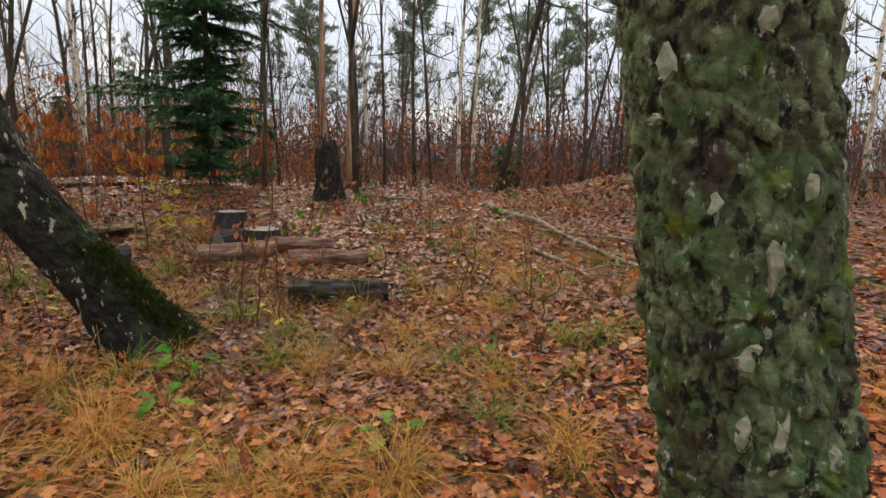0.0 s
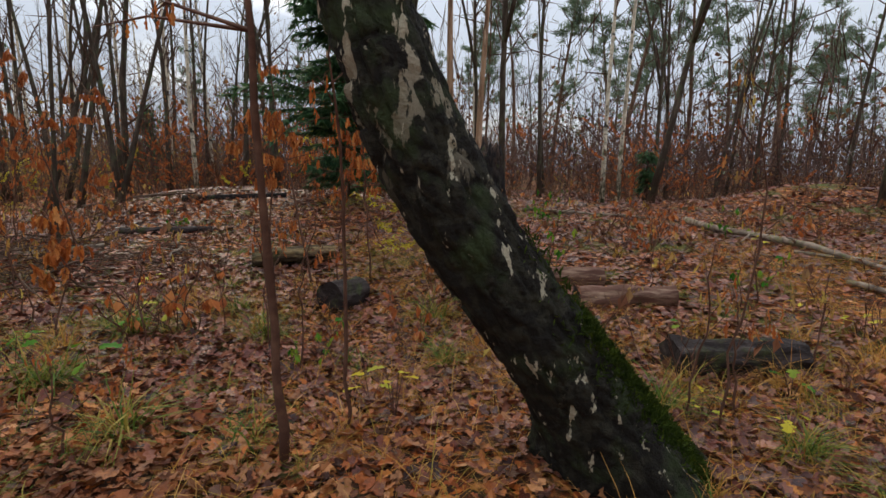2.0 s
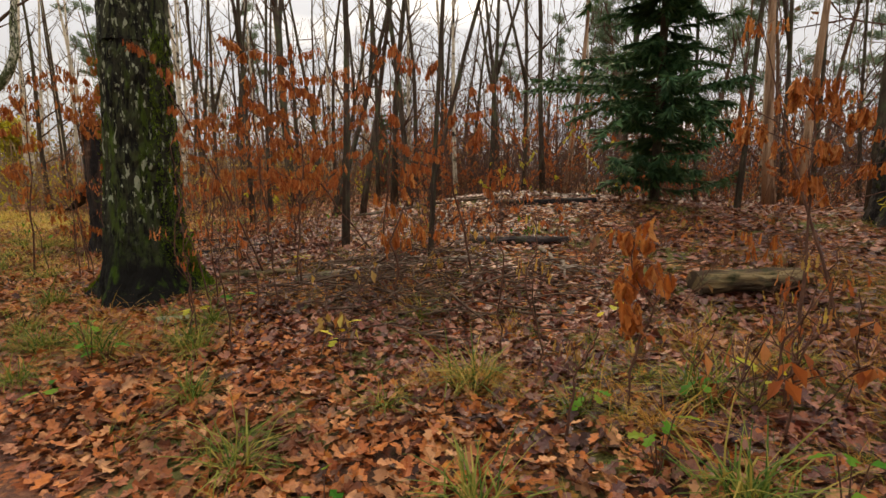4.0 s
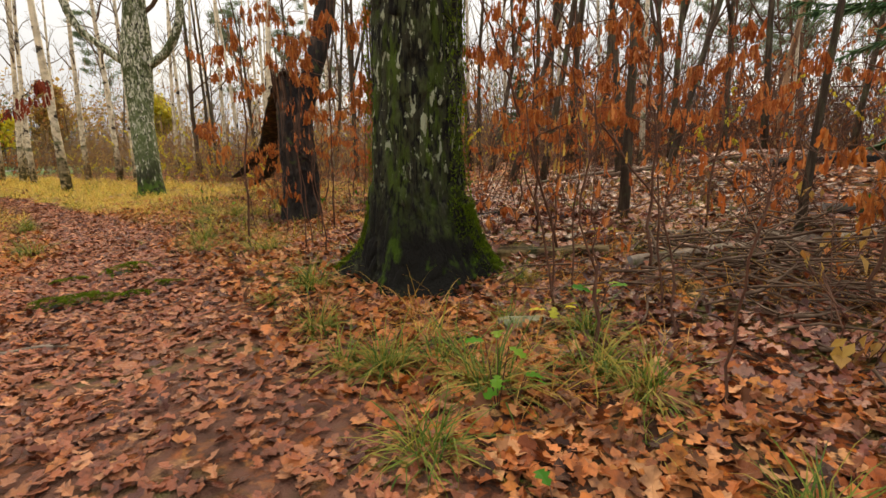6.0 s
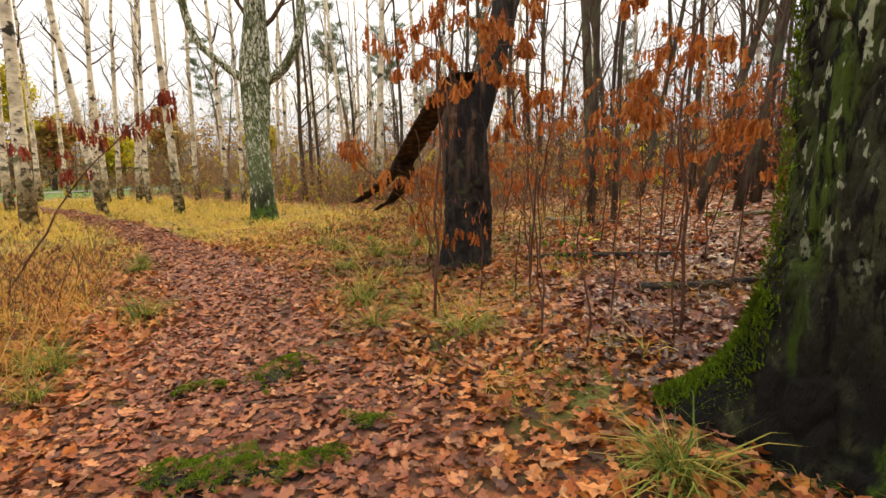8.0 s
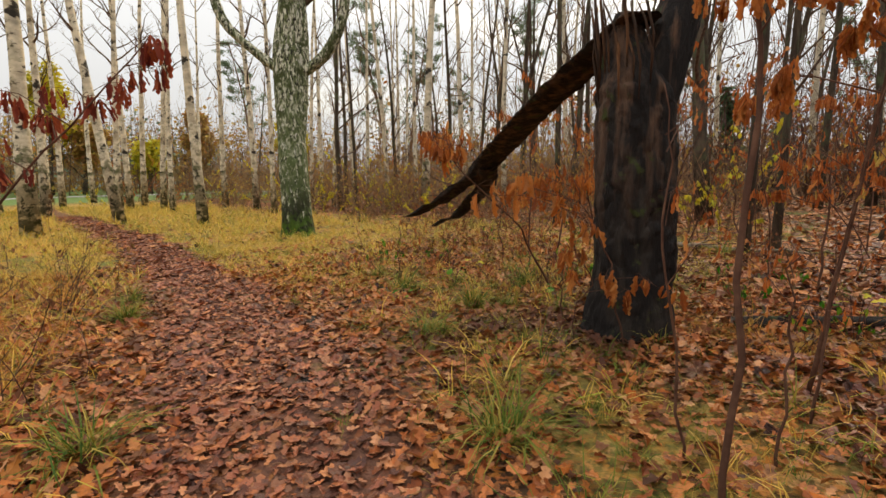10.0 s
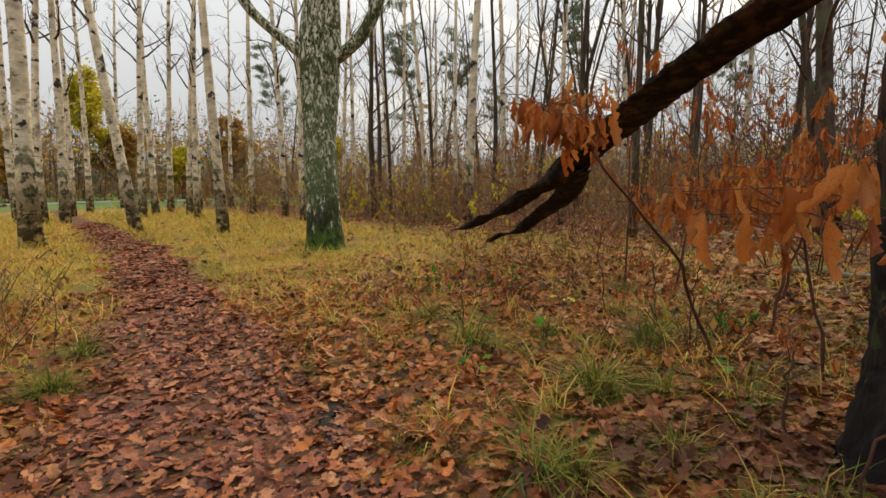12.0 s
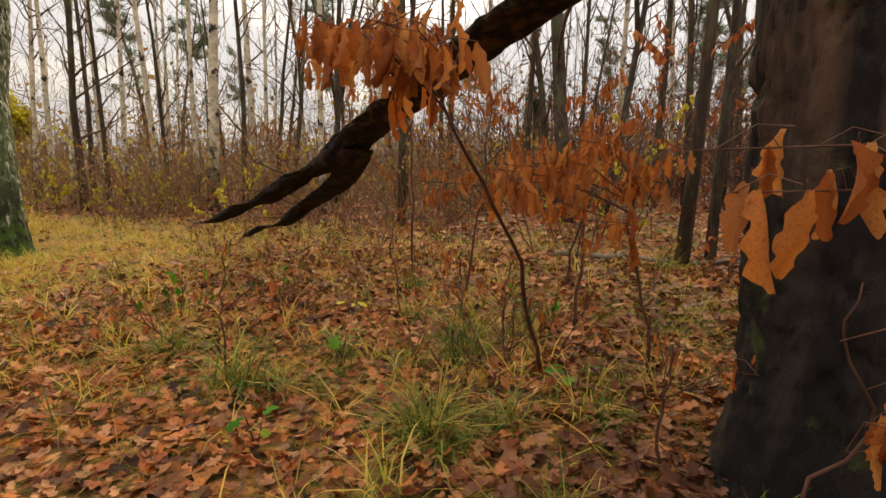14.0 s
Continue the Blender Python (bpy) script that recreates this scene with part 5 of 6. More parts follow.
for i, (x, y, h) in enumerate(((-1.7, 4.2, 1.0), (-1.39, 4.3, 0.9), (-2.6, 5.6, 1.0), (-3.1, 6.8, 1.1), (-0.1, 6.6, 0.8), (1.0, 6.0, 0.7), (-1.2, 6.4, 0.9), (0.9, 4.4, 0.7), (-2.0, 7.6, 1.1), (-17.4, 8.4, 0.7), (-16.5, 9.6, 0.6), (2.07, 4.63, 0.7), (-0.6, 4.9, 0.8), (0.3, 5.4, 0.9), (-13.84, 6.83, 1.5), (-12.73, 6.67, 1.6), (-9.58, 5.7, 1.5), (-9.16, 5.15, 1.3), (-9.0, 5.9, 1.6), (-8.6, 4.9, 1.2), (-5.2, 5.3, 0.9), (-6.8, 5.6, 1.2), (-4.4, 5.2, 1.1), (-14.2, 8.9, 1.0), (-13.2, 7.3, 1.4), (-17.1, 9.9, 0.9), (-12.63, 6.49, 1.7), (-11.91, 6.87, 1.6), (-12.29, 9.09, 2.0), (-13.52, 7.51, 1.5), (-14.17, 9.71, 2.2), (-12.46, 7.21, 1.6), (-12.84, 8.75, 1.9), (-12.26, 6.41, 1.2), (-11.85, 8.01, 1.7), (-13.55, 7.03, 0.9), (-1.53, 4.14, 1.9), (-4.0, 4.67, 1.1), (0.9, 5.08, 0.9), (0.21, 4.97, 0.8), (-6.47, 5.34, 1.0), (-4.18, 6.19, 1.3), (-4.77, 3.6, 0.5), (-5.25, 4.92, 0.8), (-6.2, 4.59, 0.6), (-4.3, 4.93, 1.1), (-9.6, 6.06, 1.8), (-9.13, 5.06, 0.9), (-9.66, 5.83, 1.3), (-8.89, 5.52, 1.2), (-16.19, 9.45, 0.6), (-15.31, 8.32, 0.5))):
    r3 = random.Random(700 + i)
    sapling("bare_sapling", on(x, y), "thin leafless twig-like sapling in the leaf litter", [(x + r3.gauss(0, 0.2), y + r3.gauss(0, 0.15), float(height(x, y)) + h * r3.uniform(0.6, 1.0)) for _ in range(4)], 1, 0.07, 0.06, 640 + i, 0.007, leaf_mat=m_beechleaf if i % 4 else m_tanleaf, stem_top=(x + r3.gauss(0, 0.12), y + r3.gauss(0, 0.1), h + float(height(x, y))))
sapling("yellow_sapling", on(-3.85, 7.2), "small sapling with fresh yellow-green leaves by the logs", [(-4.0, 7.2, 0.95), (-3.75, 7.2, 0.92), (-3.6, 7.25, 0.75), (-3.9, 7.15, 0.5), (-3.5, 7.2, 0.45), (-3.3, 7.1, 0.5), (-3.95, 7.3, 0.7), (-4.15, 7.3, 1.05)], 16, 0.075, 0.12, 621, 0.007, leaf_mat=m_yellowleaf, droop=-0.5)


def seedling(x, y, mat, seed, leaves=4, size=0.11, tall=0.16):
    rng = random.Random(seed)
    t = thing("seedling", on(x, y), "little %s-leaved seedling standing in the leaf litter" % ("yellow" if mat is m_yellowleaf else "green"), "seedling", "seedlings in the litter")
    st = Soup()
    verts, faces = lobed_leaf(0.15, -0.25, 1.15)
    for i in range(leaves):
        a = 6.28 * i / leaves + rng.uniform(-0.5, 0.5)
        e = Vector((math.cos(a) * 0.05, math.sin(a) * 0.05, tall * rng.uniform(0.6, 1.1)))
        st.tube([(0, 0, -0.03), e * 0.6, e], [0.004, 0.003, 0.002], 4, False)
        lf = Soup()
        lf.many(np.array(verts), faces, turns(np.array([a - math.pi / 2]), np.array([rng.uniform(-0.5, 0.3)]), np.array([rng.gauss(0, 0.2)]), np.array([size * rng.uniform(0.7, 1.2)]), np.array([tuple(e)])))
        part("leaf", lf, mat, t, "", False)
    part("stem", st, m_redtwig, t)


for k, places in enumerate((((1.51, 5.9), (0.71, 3.61), (-1.49, 3.03), (-1.15, 5.68), (-5.17, 4.31), (-6.13, 4.92), (-6.97, 3.72), (-9.34, 4.42), (-9.33, 5.77), (-16.82, 7.96), (-16.96, 8.81), (-15.67, 8.84), (-16.08, 9.97), (-5.79, 4.42), (-5.58, 5.22)), ((-3.45, 4.28), (0.9, 8.55), (0.36, 5.87), (1.13, 5.87), (-7.85, 5.17), (-6.17, 6.42), (-10.83, 6.39), (-5.3, 5.28), (-9.67, 7.18), (-17.41, 9.68), (-5.4, 3.65), (-9.47, 5.39)))):
    for i, (x, y) in enumerate(places):
        seedling(x, y, (m_greenleaf, m_yellowleaf)[k], 840 + 40 * k + i, 3 + i % 3, 0.11 - 0.02 * (i % 2), 0.15 + 0.12 * (i % 3 == 1))
for i, (x, y, k) in enumerate(((-1.24, 4.06, 1), (-3.28, 4.09, 1), (-1.48, 2.58, 0),
                               (0.15, 3.5, 0), (-0.24, 2.32, 0), (-1.57, 4.25, 1), (0.43, 3.66, 0), (-1.69, 3.15, 0), (-9.3, 4.5, 0), (-8.9, 3.9, 0), (-13.5, 8.9, 1), (-2.0, 5.6, 1), (0.2, 6.4, 1), (-0.9, 4.6, 0))):
    seedling(x, y, (m_greenleaf, m_yellowleaf)[k], 800 + i, 3 + i % 3, 0.105 if k == 0 else 0.09, 0.14 + 0.18 * (i % 3 == 1) * k)

# ---- logs, stumps and dead wood ----


def log(name, a, b, r, bark, label, ends=None, relief=0.012, seed=1.0, bend=0.0, flat=1.0):
    """A log lying from a to b, with cut faces at its ends."""
    a, b = Vector(a), Vector(b)
    d = b - a
    t = thing(name, a, label, "log", "cut logs" if "log" in name else "")
    ln = d.length
    sides, rings = 36, max(8, int(ln / 0.03))
    verts, rng = [], random.Random(seed)
    for i in range(rings + 1):
        u = i / rings
        for j in range(sides):
            w = 2 * math.pi * j / sides
            q = Vector((u * ln * 3.5, math.cos(w) * r * 14, math.sin(w) * r * 14 + seed))
            h = relief * (abs(noise.noise(q)) * 1.4 + 0.5 * noise.noise(q * 2.4))
            rr = r * (1 - 0.25 * u + 0.16 * noise.noise(Vector((u * 2, math.cos(w), math.sin(w) + seed)))) + h
            verts.append((u * ln, math.cos(w) * rr + bend * math.sin(math.pi * u), math.sin(w) * rr * flat))
    faces = [(i * sides + j, (i + 1) * sides + j, (i + 1) * sides + (j + 1) % sides, i * sides + (j + 1) % sides) for i in range(rings) for j in range(sides)]
    body = Soup()
    body.add(verts, faces)
    turn = Vector((1, 0, 0)).rotation_difference(d.normalized()).to_matrix().to_4x4()
    o = part("bark", body, bark, t)
    o.matrix_basis = turn
    for u, ring in ((0, 0), (1, rings)):
        f = Soup()
        rim = [verts[ring * sides + j] for j in range(sides)]
        s = -1 if u == 0 else 1
        f.add([(u * ln + s * 0.004, 0, 0)] + [(u * ln + s * 0.003, y * 0.6, z * 0.6) for x, y, z in rim] + [(u * ln, y * 0.985, z * 0.985) for x, y, z in rim],
              [(0, 1 + j, 1 + (j + 1) % sides) for j in range(sides)] + [(1 + j, 1 + sides + j, 1 + sides + (j + 1) % sides, 1 + (j + 1) % sides) for j in range(sides)])
        c = part("cut_face", f, ends or m_cut, t)
        c.matrix_basis = turn
    return t


def lying(name, x0, y0, x1, y1, r, bark, label, **kw):
    return log(name, on(x0, y0, r * 0.6), on(x1, y1, r * 0.6), r, bark, label, **kw)


log("upright_log", on(-3.1, 7.55, -0.05), on(-3.1, 7.55, 0.42), 0.27, m_logbark, "sawn trunk section standing upright, grey weathered top", seed=2)
log("upright_log", on(-2.52, 7.05, -0.05), on(-2.5, 7.05, 0.28), 0.29, m_logbark, "short sawn trunk section with wet grey top", seed=3)
lying("log_round", -3.0, 6.85, -2.75, 7.1, 0.20, m_logbark, "dark log round lying on its side", seed=4)
lying("log_round", -4.2, 6.05, -4.0, 6.42, 0.17, m_logbark, "dark log round lying on its side, end up the slope", seed=5, ends=m_logbark)
lying("peeled_log", -3.05, 6.35, -2.2, 6.7, 0.15, m_peeled, "peeled pinkish-brown log lying among leaves", seed=6, relief=0.03, ends=m_logbark)
lying("peeled_log", -1.9, 6.3, -0.95, 6.45, 0.12, m_peeled, "peeled pinkish-brown log lying among leaves", seed=7, relief=0.03, ends=m_logbark)
lying("peeled_log", -2.6, 6.9, -1.5, 7.0, 0.13, m_peeled, "peeled pinkish-brown log lying among leaves", seed=16)
lying("dark_log", -1.5, 4.98, -0.55, 5.1, 0.14, m_logbark, "wet black furrowed log half sunk in grass", seed=8, relief=0.05, ends=m_logbark)
lying("rotten_log", -5.5, 7.35, -4.6, 7.68, 0.16, m_rot, "rotten split log with straw-coloured fibres", seed=9, relief=0.06, flat=0.6, ends=m_rot)
lying("pale_log", -9.35, 6.6, -7.8, 7.95, 0.05, m_paletwig, "pale weathered pole lying over dead leaves", seed=10, bend=0.06)
lying("pale_log", -10.5, 6.75, -9.6, 6.95, 0.045, m_rot, "mossy rotting pole lying beside the birch", seed=11, relief=0.02)
lying("birch_piece", -9.74, 5.24, -9.54, 5.41, 0.034, m_flake, "short piece of white birch branch in grass", seed=12)
lying("dark_pole", -14.2, 8.8, -12.7, 9.6, 0.05, m_charred, "black fallen pole lying in leaves", seed=13, bend=0.1)
lying("dark_pole", -12.5, 7.9, -11.3, 8.6, 0.045, m_charred, "black fallen pole lying in leaves", seed=14, bend=-0.05)
lying("dark_pole", -8.6, 11.2, -6.9, 12.2, 0.07, m_charred, "black fallen pole lying in leaves", seed=15)
lying("dark_pole", -8.1, 8.7, -6.9, 9.1, 0.06, m_logbark, "black fallen pole lying in leaves", seed=17)


def snag():
    base = on(-2.62, 11.75)
    t = thing("tree_stump", base, "broken dark stump with a jagged top", "stump")
    part("trunk", bark_tube([(0, 0, -0.1), (0, 0, 0.4), (-0.02, 0, 1.1)], [0.36, 0.27, 0.24], 60, 60, 0.03, 51.0, lambda a, s: 1 + 0.5 * math.exp(-s / 0.3) * max(0, math.cos(3 * a))), m_charred, t)
    rng = random.Random(6)
    top = Soup()
    for i in range(16):
        a = 6.28 * i / 16
        rr = rng.uniform(0.11, 0.20)
        x, y = math.cos(a) * rr - 0.02, math.sin(a) * rr
        top.tube([(x, y, 0.95), (x * 1.02, y * 1.02, 1.15), (x, y, 1.12 + rng.uniform(0.0, 0.25) + 0.3 * (i in (5, 6)))], [0.08, rng.uniform(0.05, 0.08), 0.012], 6)
    part("broken_rim", top, m_charred, t)


snag()


def fallen_branch(pts, r, seed, label, mat=None, twigs=6, side=0.8):
    rng = random.Random(seed)
    start = on(*pts[0], r * 0.7)
    t = thing("fallen_branch", start, label, "branch", "fallen branches")
    line = [on(x, y, r * (0.6 + 0.4 * (i % 2))) - start for i, (x, y) in enumerate(pts)]
    fine = []
    for a, b in zip(line, line[1:]):
        for k in range(4):
            fine.append(a.lerp(b, k / 4) + Vector((rng.gauss(0, 0.9 * r), rng.gauss(0, 0.9 * r), abs(rng.gauss(0, 0.4 * r)))))
    fine.append(line[-1])
    n = len(fine)
    s = Soup()
    s.tube(fine, [r * (1 - 0.7 * i / n) * rng.uniform(0.8, 1.15) for i in range(n)], 8)
    part("main_stem", s, mat or m_paletwig, t)
    for _ in range(twigs):
        tw = Soup()
        p, d = along(fine, rng.uniform(0.2, 0.95))
        out = Vector((-d.y, d.x, 0)) * rng.choice((-1, 1)) + d * 0.8 + Vector((0, 0, rng.uniform(0, 0.25)))
        l2 = bent(rng, p, out, side * rng.uniform(0.4, 1), 4, 0.15, 0.04)
        tw.tube(l2, [r * 0.4, r * 0.32, r * 0.24, r * 0.15, 0.002], 4, False)
        part("side_twig", tw, mat or m_paletwig, t)


PB = "pale broken branch lying across the leaves"
fallen_branch([(0.95, 11.3), (1.5, 9.2), (2.1, 7.2), (2.55, 5.9)], 0.06, 1, PB, None, 7, 1.0)
fallen_branch([(1.2, 7.4), (1.6, 6.6), (1.75, 5.9)], 0.035, 2, PB)
fallen_branch([(1.4, 8.6), (2.4, 7.9), (3.6, 7.6)], 0.03, 3, PB)
fallen_branch([(1.8, 7.6), (2.9, 6.5), (3.4, 5.6)], 0.03, 4, PB)
fallen_branch([(-1.9, 12.2), (-0.9, 11.9), (0.3, 11.6)], 0.045, 5, PB)
fallen_branch([(-12.9, 13.6), (-10.8, 13.4), (-8.2, 12.9), (-6.9, 13.0)], 0.035, 6, "long thin pale branch lying on the low mound", None, 3)
fallen_branch([(-9.3, 7.6), (-8.6, 7.7), (-8.0, 7.8)], 0.03, 7, PB)
fallen_branch([(-7.2, 8.6), (-6.8, 8.0), (-6.7, 7.6)], 0.03, 8, PB)
fallen_branch([(-15.9, 9.5), (-15.4, 9.3), (-14.9, 9.0)], 0.016, 9, PB, m_twig, 4, 0.5)
fallen_branch([(-16.3, 12.6), (-15.2, 12.2), (-14.3, 12.3)], 0.04, 10, PB)
fallen_branch([(-10.9, 11.6), (-9.6, 11.5), (-8.7, 11.9)], 0.05, 11, "dark mossy branch on the leafy mound", m_twig, 4)
fallen_branch([(-13.4, 4.75), (-13.1, 5.0), (-12.9, 5.25)], 0.012, 12, "small dark stick on the trodden path", m_twig, 1, 0.2)
fallen_branch([(-12.3, 3.6), (-12.0, 3.85), (-11.8, 3.95)], 0.014, 13, "small pale stick on the trodden path", None, 1, 0.2)


def stick_pile():
    rng = random.Random(31)
    c = on(-8.2, 6.9)
    t = thing("brushwood_heap", c, "heap of thin dark dead twigs on the ground", "brushwood")
    s = Soup()
    for i in range(420):
        x, y = rng.gauss(0, 0.9), rng.gauss(0, 0.6)
        z = abs(rng.gauss(0, 0.13)) * math.exp(-(x * x + y * y) / 2) + 0.01 + float(height(c.x + x, c.y + y)) - c.z
        a = rng.gauss(0.4, 1.1)
        pts = bent(rng, (x, y, z), (math.cos(a), math.sin(a), rng.gauss(0.03, 0.12)), rng.uniform(0.25, 0.9), 4, 0.16, 0.02)
        if i < 60:
            one = Soup()
            one.tube(pts, [0.013, 0.011, 0.009, 0.006, 0.003], 5)
            part("stick", one, m_twig, t)
            continue
        s.tube(pts, [0.009, 0.008, 0.006, 0.004, 0.002], 3, False)
    o = part("twig_tangle", s, m_twig, t)
    tagged(o, kind="stuff")


stick_pile()


def path_root(x, y, way, ln, r, seed, mossy=True):
    t = thing("tree_root", on(x, y), "mossy tree root breaking through the leafy path" if mossy else "dark bare root crossing the leafy path", "root", "roots in the path")
    rng = random.Random(seed)
    a = radians(way)
    pts = []
    for i in range(7):
        u = i / 6 - 0.5
        px, py = x + math.cos(a) * u * ln + rng.gauss(0, 0.03), y + math.sin(a) * u * ln + rng.gauss(0, 0.03)
        pts.append(on(px, py, r * (0.35 - 2.4 * u * u)) - t.location)
    part("root", bark_tube(pts, [r * 0.6, r * 0.9, r, r * 1.1, r, r * 0.8, r * 0.5], 18, 40, 0.008, seed), m_charred, t)
    if not mossy:
        return
    n = int(2600 * ln)
    verts, faces = simple_leaf(0.12, 0.25, 0.14)
    pl = []
    for _ in range(n):
        p, d = along(pts, rng.uniform(0.05, 0.95))
        b = rng.gauss(0, 0.8)
        side = Vector((-d.y, d.x, 0)).normalized()
        pl.append(tuple(p + side * (r * 1.9 * math.sin(b)) + Vector((0, 0, r * max(0.25, math.cos(b)) + 0.002))))
    r2 = np.random.default_rng(seed)
    moss = Soup()
    moss.many(verts, faces, turns(r2.uniform(0, 6.28, n), r2.uniform(-0.2, 0.7, n), np.zeros(n), r2.uniform(0.010, 0.024, n), np.array(pl)))
    part("moss", moss, m_moss, t, "bright green moss", False)["kind"] = "stuff"


for i, (x, y, w, ln, r, ms) in enumerate(((-12.97, 4.32, 60, 0.5, 0.05, True), (-12.75, 4.42, 50, 0.45, 0.05, True), (-13.84, 4.73, 60, 0.3, 0.03, True), (-12.64, 4.69, 60, 0.25, 0.035, True), (-12.7, 5.02, 50, 0.2, 0.03, True), (-13.57, 5.13, 110, 0.5, 0.065, True), (-14.01, 5.13, 35, 0.45, 0.025, False),
                                        (-16.97, 7.05, 150, 0.55, 0.05, False), (-15.9, 6.3, 140, 0.3, 0.03, False), (-17.9, 7.3, 160, 0.3, 0.03, False))):
    path_root(x, y, w, ln, r, 60 + i, ms)

# ---- beyond the glade: distant street edge and autumn tree ----


def far_tree(x, y, tall, wide, mat, seed, label):
    rng = random.Random(seed)
    t = thing("autumn_tree", on(x, y), label, "tree")
    tr, lf = Soup(), Soup()
    line = bent(rng, (0, 0, -0.2), (0, 0, 1), tall * 0.8, 5, 0.05)
    tr.tube(line, [0.22, 0.19, 0.15, 0.11, 0.07, 0.03], 8)
    tips = []
    sprout(rng, tr, line, 0.2, 16, wide, 2, 0.25, 1, 0.6, 4, tips)
    part("trunk", tr, m_bark, t)
    verts, faces = [(0, 0, 0), (-0.4, 0.45, 0.1), (0, 1, 0.1), (0.4, 0.5, 0.1)], [(0, 2, 1), (0, 3, 2)]
    n = 4200
    pl = []
    for _ in range(n):
        pts, lv = rng.choice(tips)
        p, d = along(pts, rng.uniform(0.3, 1))
        pl.append((p.x + rng.gauss(0, 0.25), p.y + rng.gauss(0, 0.25), p.z + rng.gauss(0, 0.25)))
    r2 = np.random.default_rng(seed)
    lf.many(verts, faces, turns(r2.uniform(0, 6.28, n), r2.normal(-0.6, 0.6, n), r2.normal(0, 0.5, n), r2.uniform(0.18, 0.4, n), np.array(pl)))
    part("crown", lf, mat, t, "", False)


far_tree(-66, 13.2, 11.0, 4.0, m_yellowleaf, 91, "yellow autumn tree beyond the lawn")
far_tree(-64, 20.0, 4.5, 2.6, m_yellowleaf, 94, "yellow autumn tree beyond the lawn")
far_tree(-68, 26.0, 8.5, 3.4, m_tanleaf, 95, "brown-leaved tree beyond the lawn")
far_tree(-66, 15.5, 6.0, 3.0, m_tanleaf, 96, "brown-leaved tree beyond the lawn")
far_tree(-60, 31.0, 7.0, 3.0, m_yellowleaf, 97, "yellow autumn tree beyond the lawn")
far_tree(-63, 8.0, 5.5, 2.6, m_tanleaf, 92, "brown-leaved tree beyond the lawn")
far_tree(-70, 2.0, 6.5, 3.0, m_tanleaf, 93, "brown-leaved tree beyond the lawn")
m_asphalt = material("pale_asphalt_lane", (0.30, 0.29, 0.28), [((0.22, 0.21, 0.20), 3, 0.45, 0.65, {})], 0.85)
m_fence = material("pale_blue_panel", (0.36, 0.52, 0.54), [((0.28, 0.42, 0.45), 2, 0.4, 0.7, {})], 0.6)
lane = Soup()
ys = np.linspace(-40, 30, 71)
lane.add([(xx, y, float(height(-58, y)) + 0.05) for xx in (-57.2, -59.4) for y in ys], [(i, i + 1, 71 + i + 1, 71 + i) for i in range(70)])
tagged(part("road", lane, m_asphalt), "pale asphalt lane across the lawn", "road", "", "structure")
for i in range(9):
    fence = Soup()
    y0 = -6 + 6.2 * i
    base = on(-92, y0)
    t = thing("court_fence", base, "pale blue-green fence panel along the far lawn", "fence", "fence panels beyond the lawn")
    fence.add([(0, 0, 0.1), (0, 6.0, 0.1), (0, 6.0, 1.9), (0, 0, 1.9), (-0.06, 0, 0.1), (-0.06, 6.0, 0.1), (-0.06, 6.0, 1.9), (-0.06, 0, 1.9)], [(0, 1, 2, 3), (7, 6, 5, 4), (0, 4, 5, 1), (3, 2, 6, 7), (0, 3, 7, 4), (1, 5, 6, 2)])
    part("panel", fence, m_fence, t, "", False)
    post = Soup()
    post.tube([(0.0, 0, -0.1), (0.0, 0, 2.1)], [0.05, 0.05], 8)
    part("post", post, m_bark, t)

# ---- grass ----


def blade(droop, w=0.02):
    pts = []
    for t in (0.0, 0.4, 0.75, 1.0):
        a = droop * t
        y = (1 - math.cos(a)) / droop if droop else 0
        z = math.sin(a) / droop if droop else t
        pts.append((y, z))
    ws = (w, w * 0.85, w * 0.5, 0)
    verts = [(s * ws[i], pts[i][0], pts[i][1]) for i in range(3) for s in (-1, 1)] + [(0, pts[3][0], pts[3][1])]
    return verts, [(0, 1, 3, 2), (2, 3, 5, 4), (4, 5, 6)]


def grass_field(name, label, mat, tufts, seed, category="grass", width=0.010):
    """tufts: (x, y, blades, length, splay)"""
    r2 = np.random.default_rng(seed)
    s = Soup()
    cols = {0: [], 1: [], 2: []}
    for x, y, n, ln, splay in tufts:
        for k in range(3):
            m = max(1, int(n) // 3)
            yaw = r2.uniform(0, 6.28, m)
            off = r2.normal(0, 0.35 * ln * 0.35, (m, 2))
            px, py = x + off[:, 0], y + off[:, 1]
            pz = height(px, py) - 0.01
            cols[k].append(turns(yaw, -np.abs(r2.normal(splay, 0.3, m)), r2.normal(0, 0.2, m), ln * r2.uniform(0.5, 1.2, m), np.stack([px, py, pz], -1)))
    for k, d in ((0, 0.9), (1, 1.7), (2, 2.4)):
        if cols[k]:
            s.many(*blade(d, width), np.concatenate(cols[k]))
    return tagged(part(name, s, mat, None, "", False), label, category, "", "stuff")


def camera_line(x):
    """y of the walk's line at x."""
    return np.interp(x, [-15.4, -12, -9, -6, -3, 0], [6.4, 4.0, 2.9, 2.2, 1.5, 0])


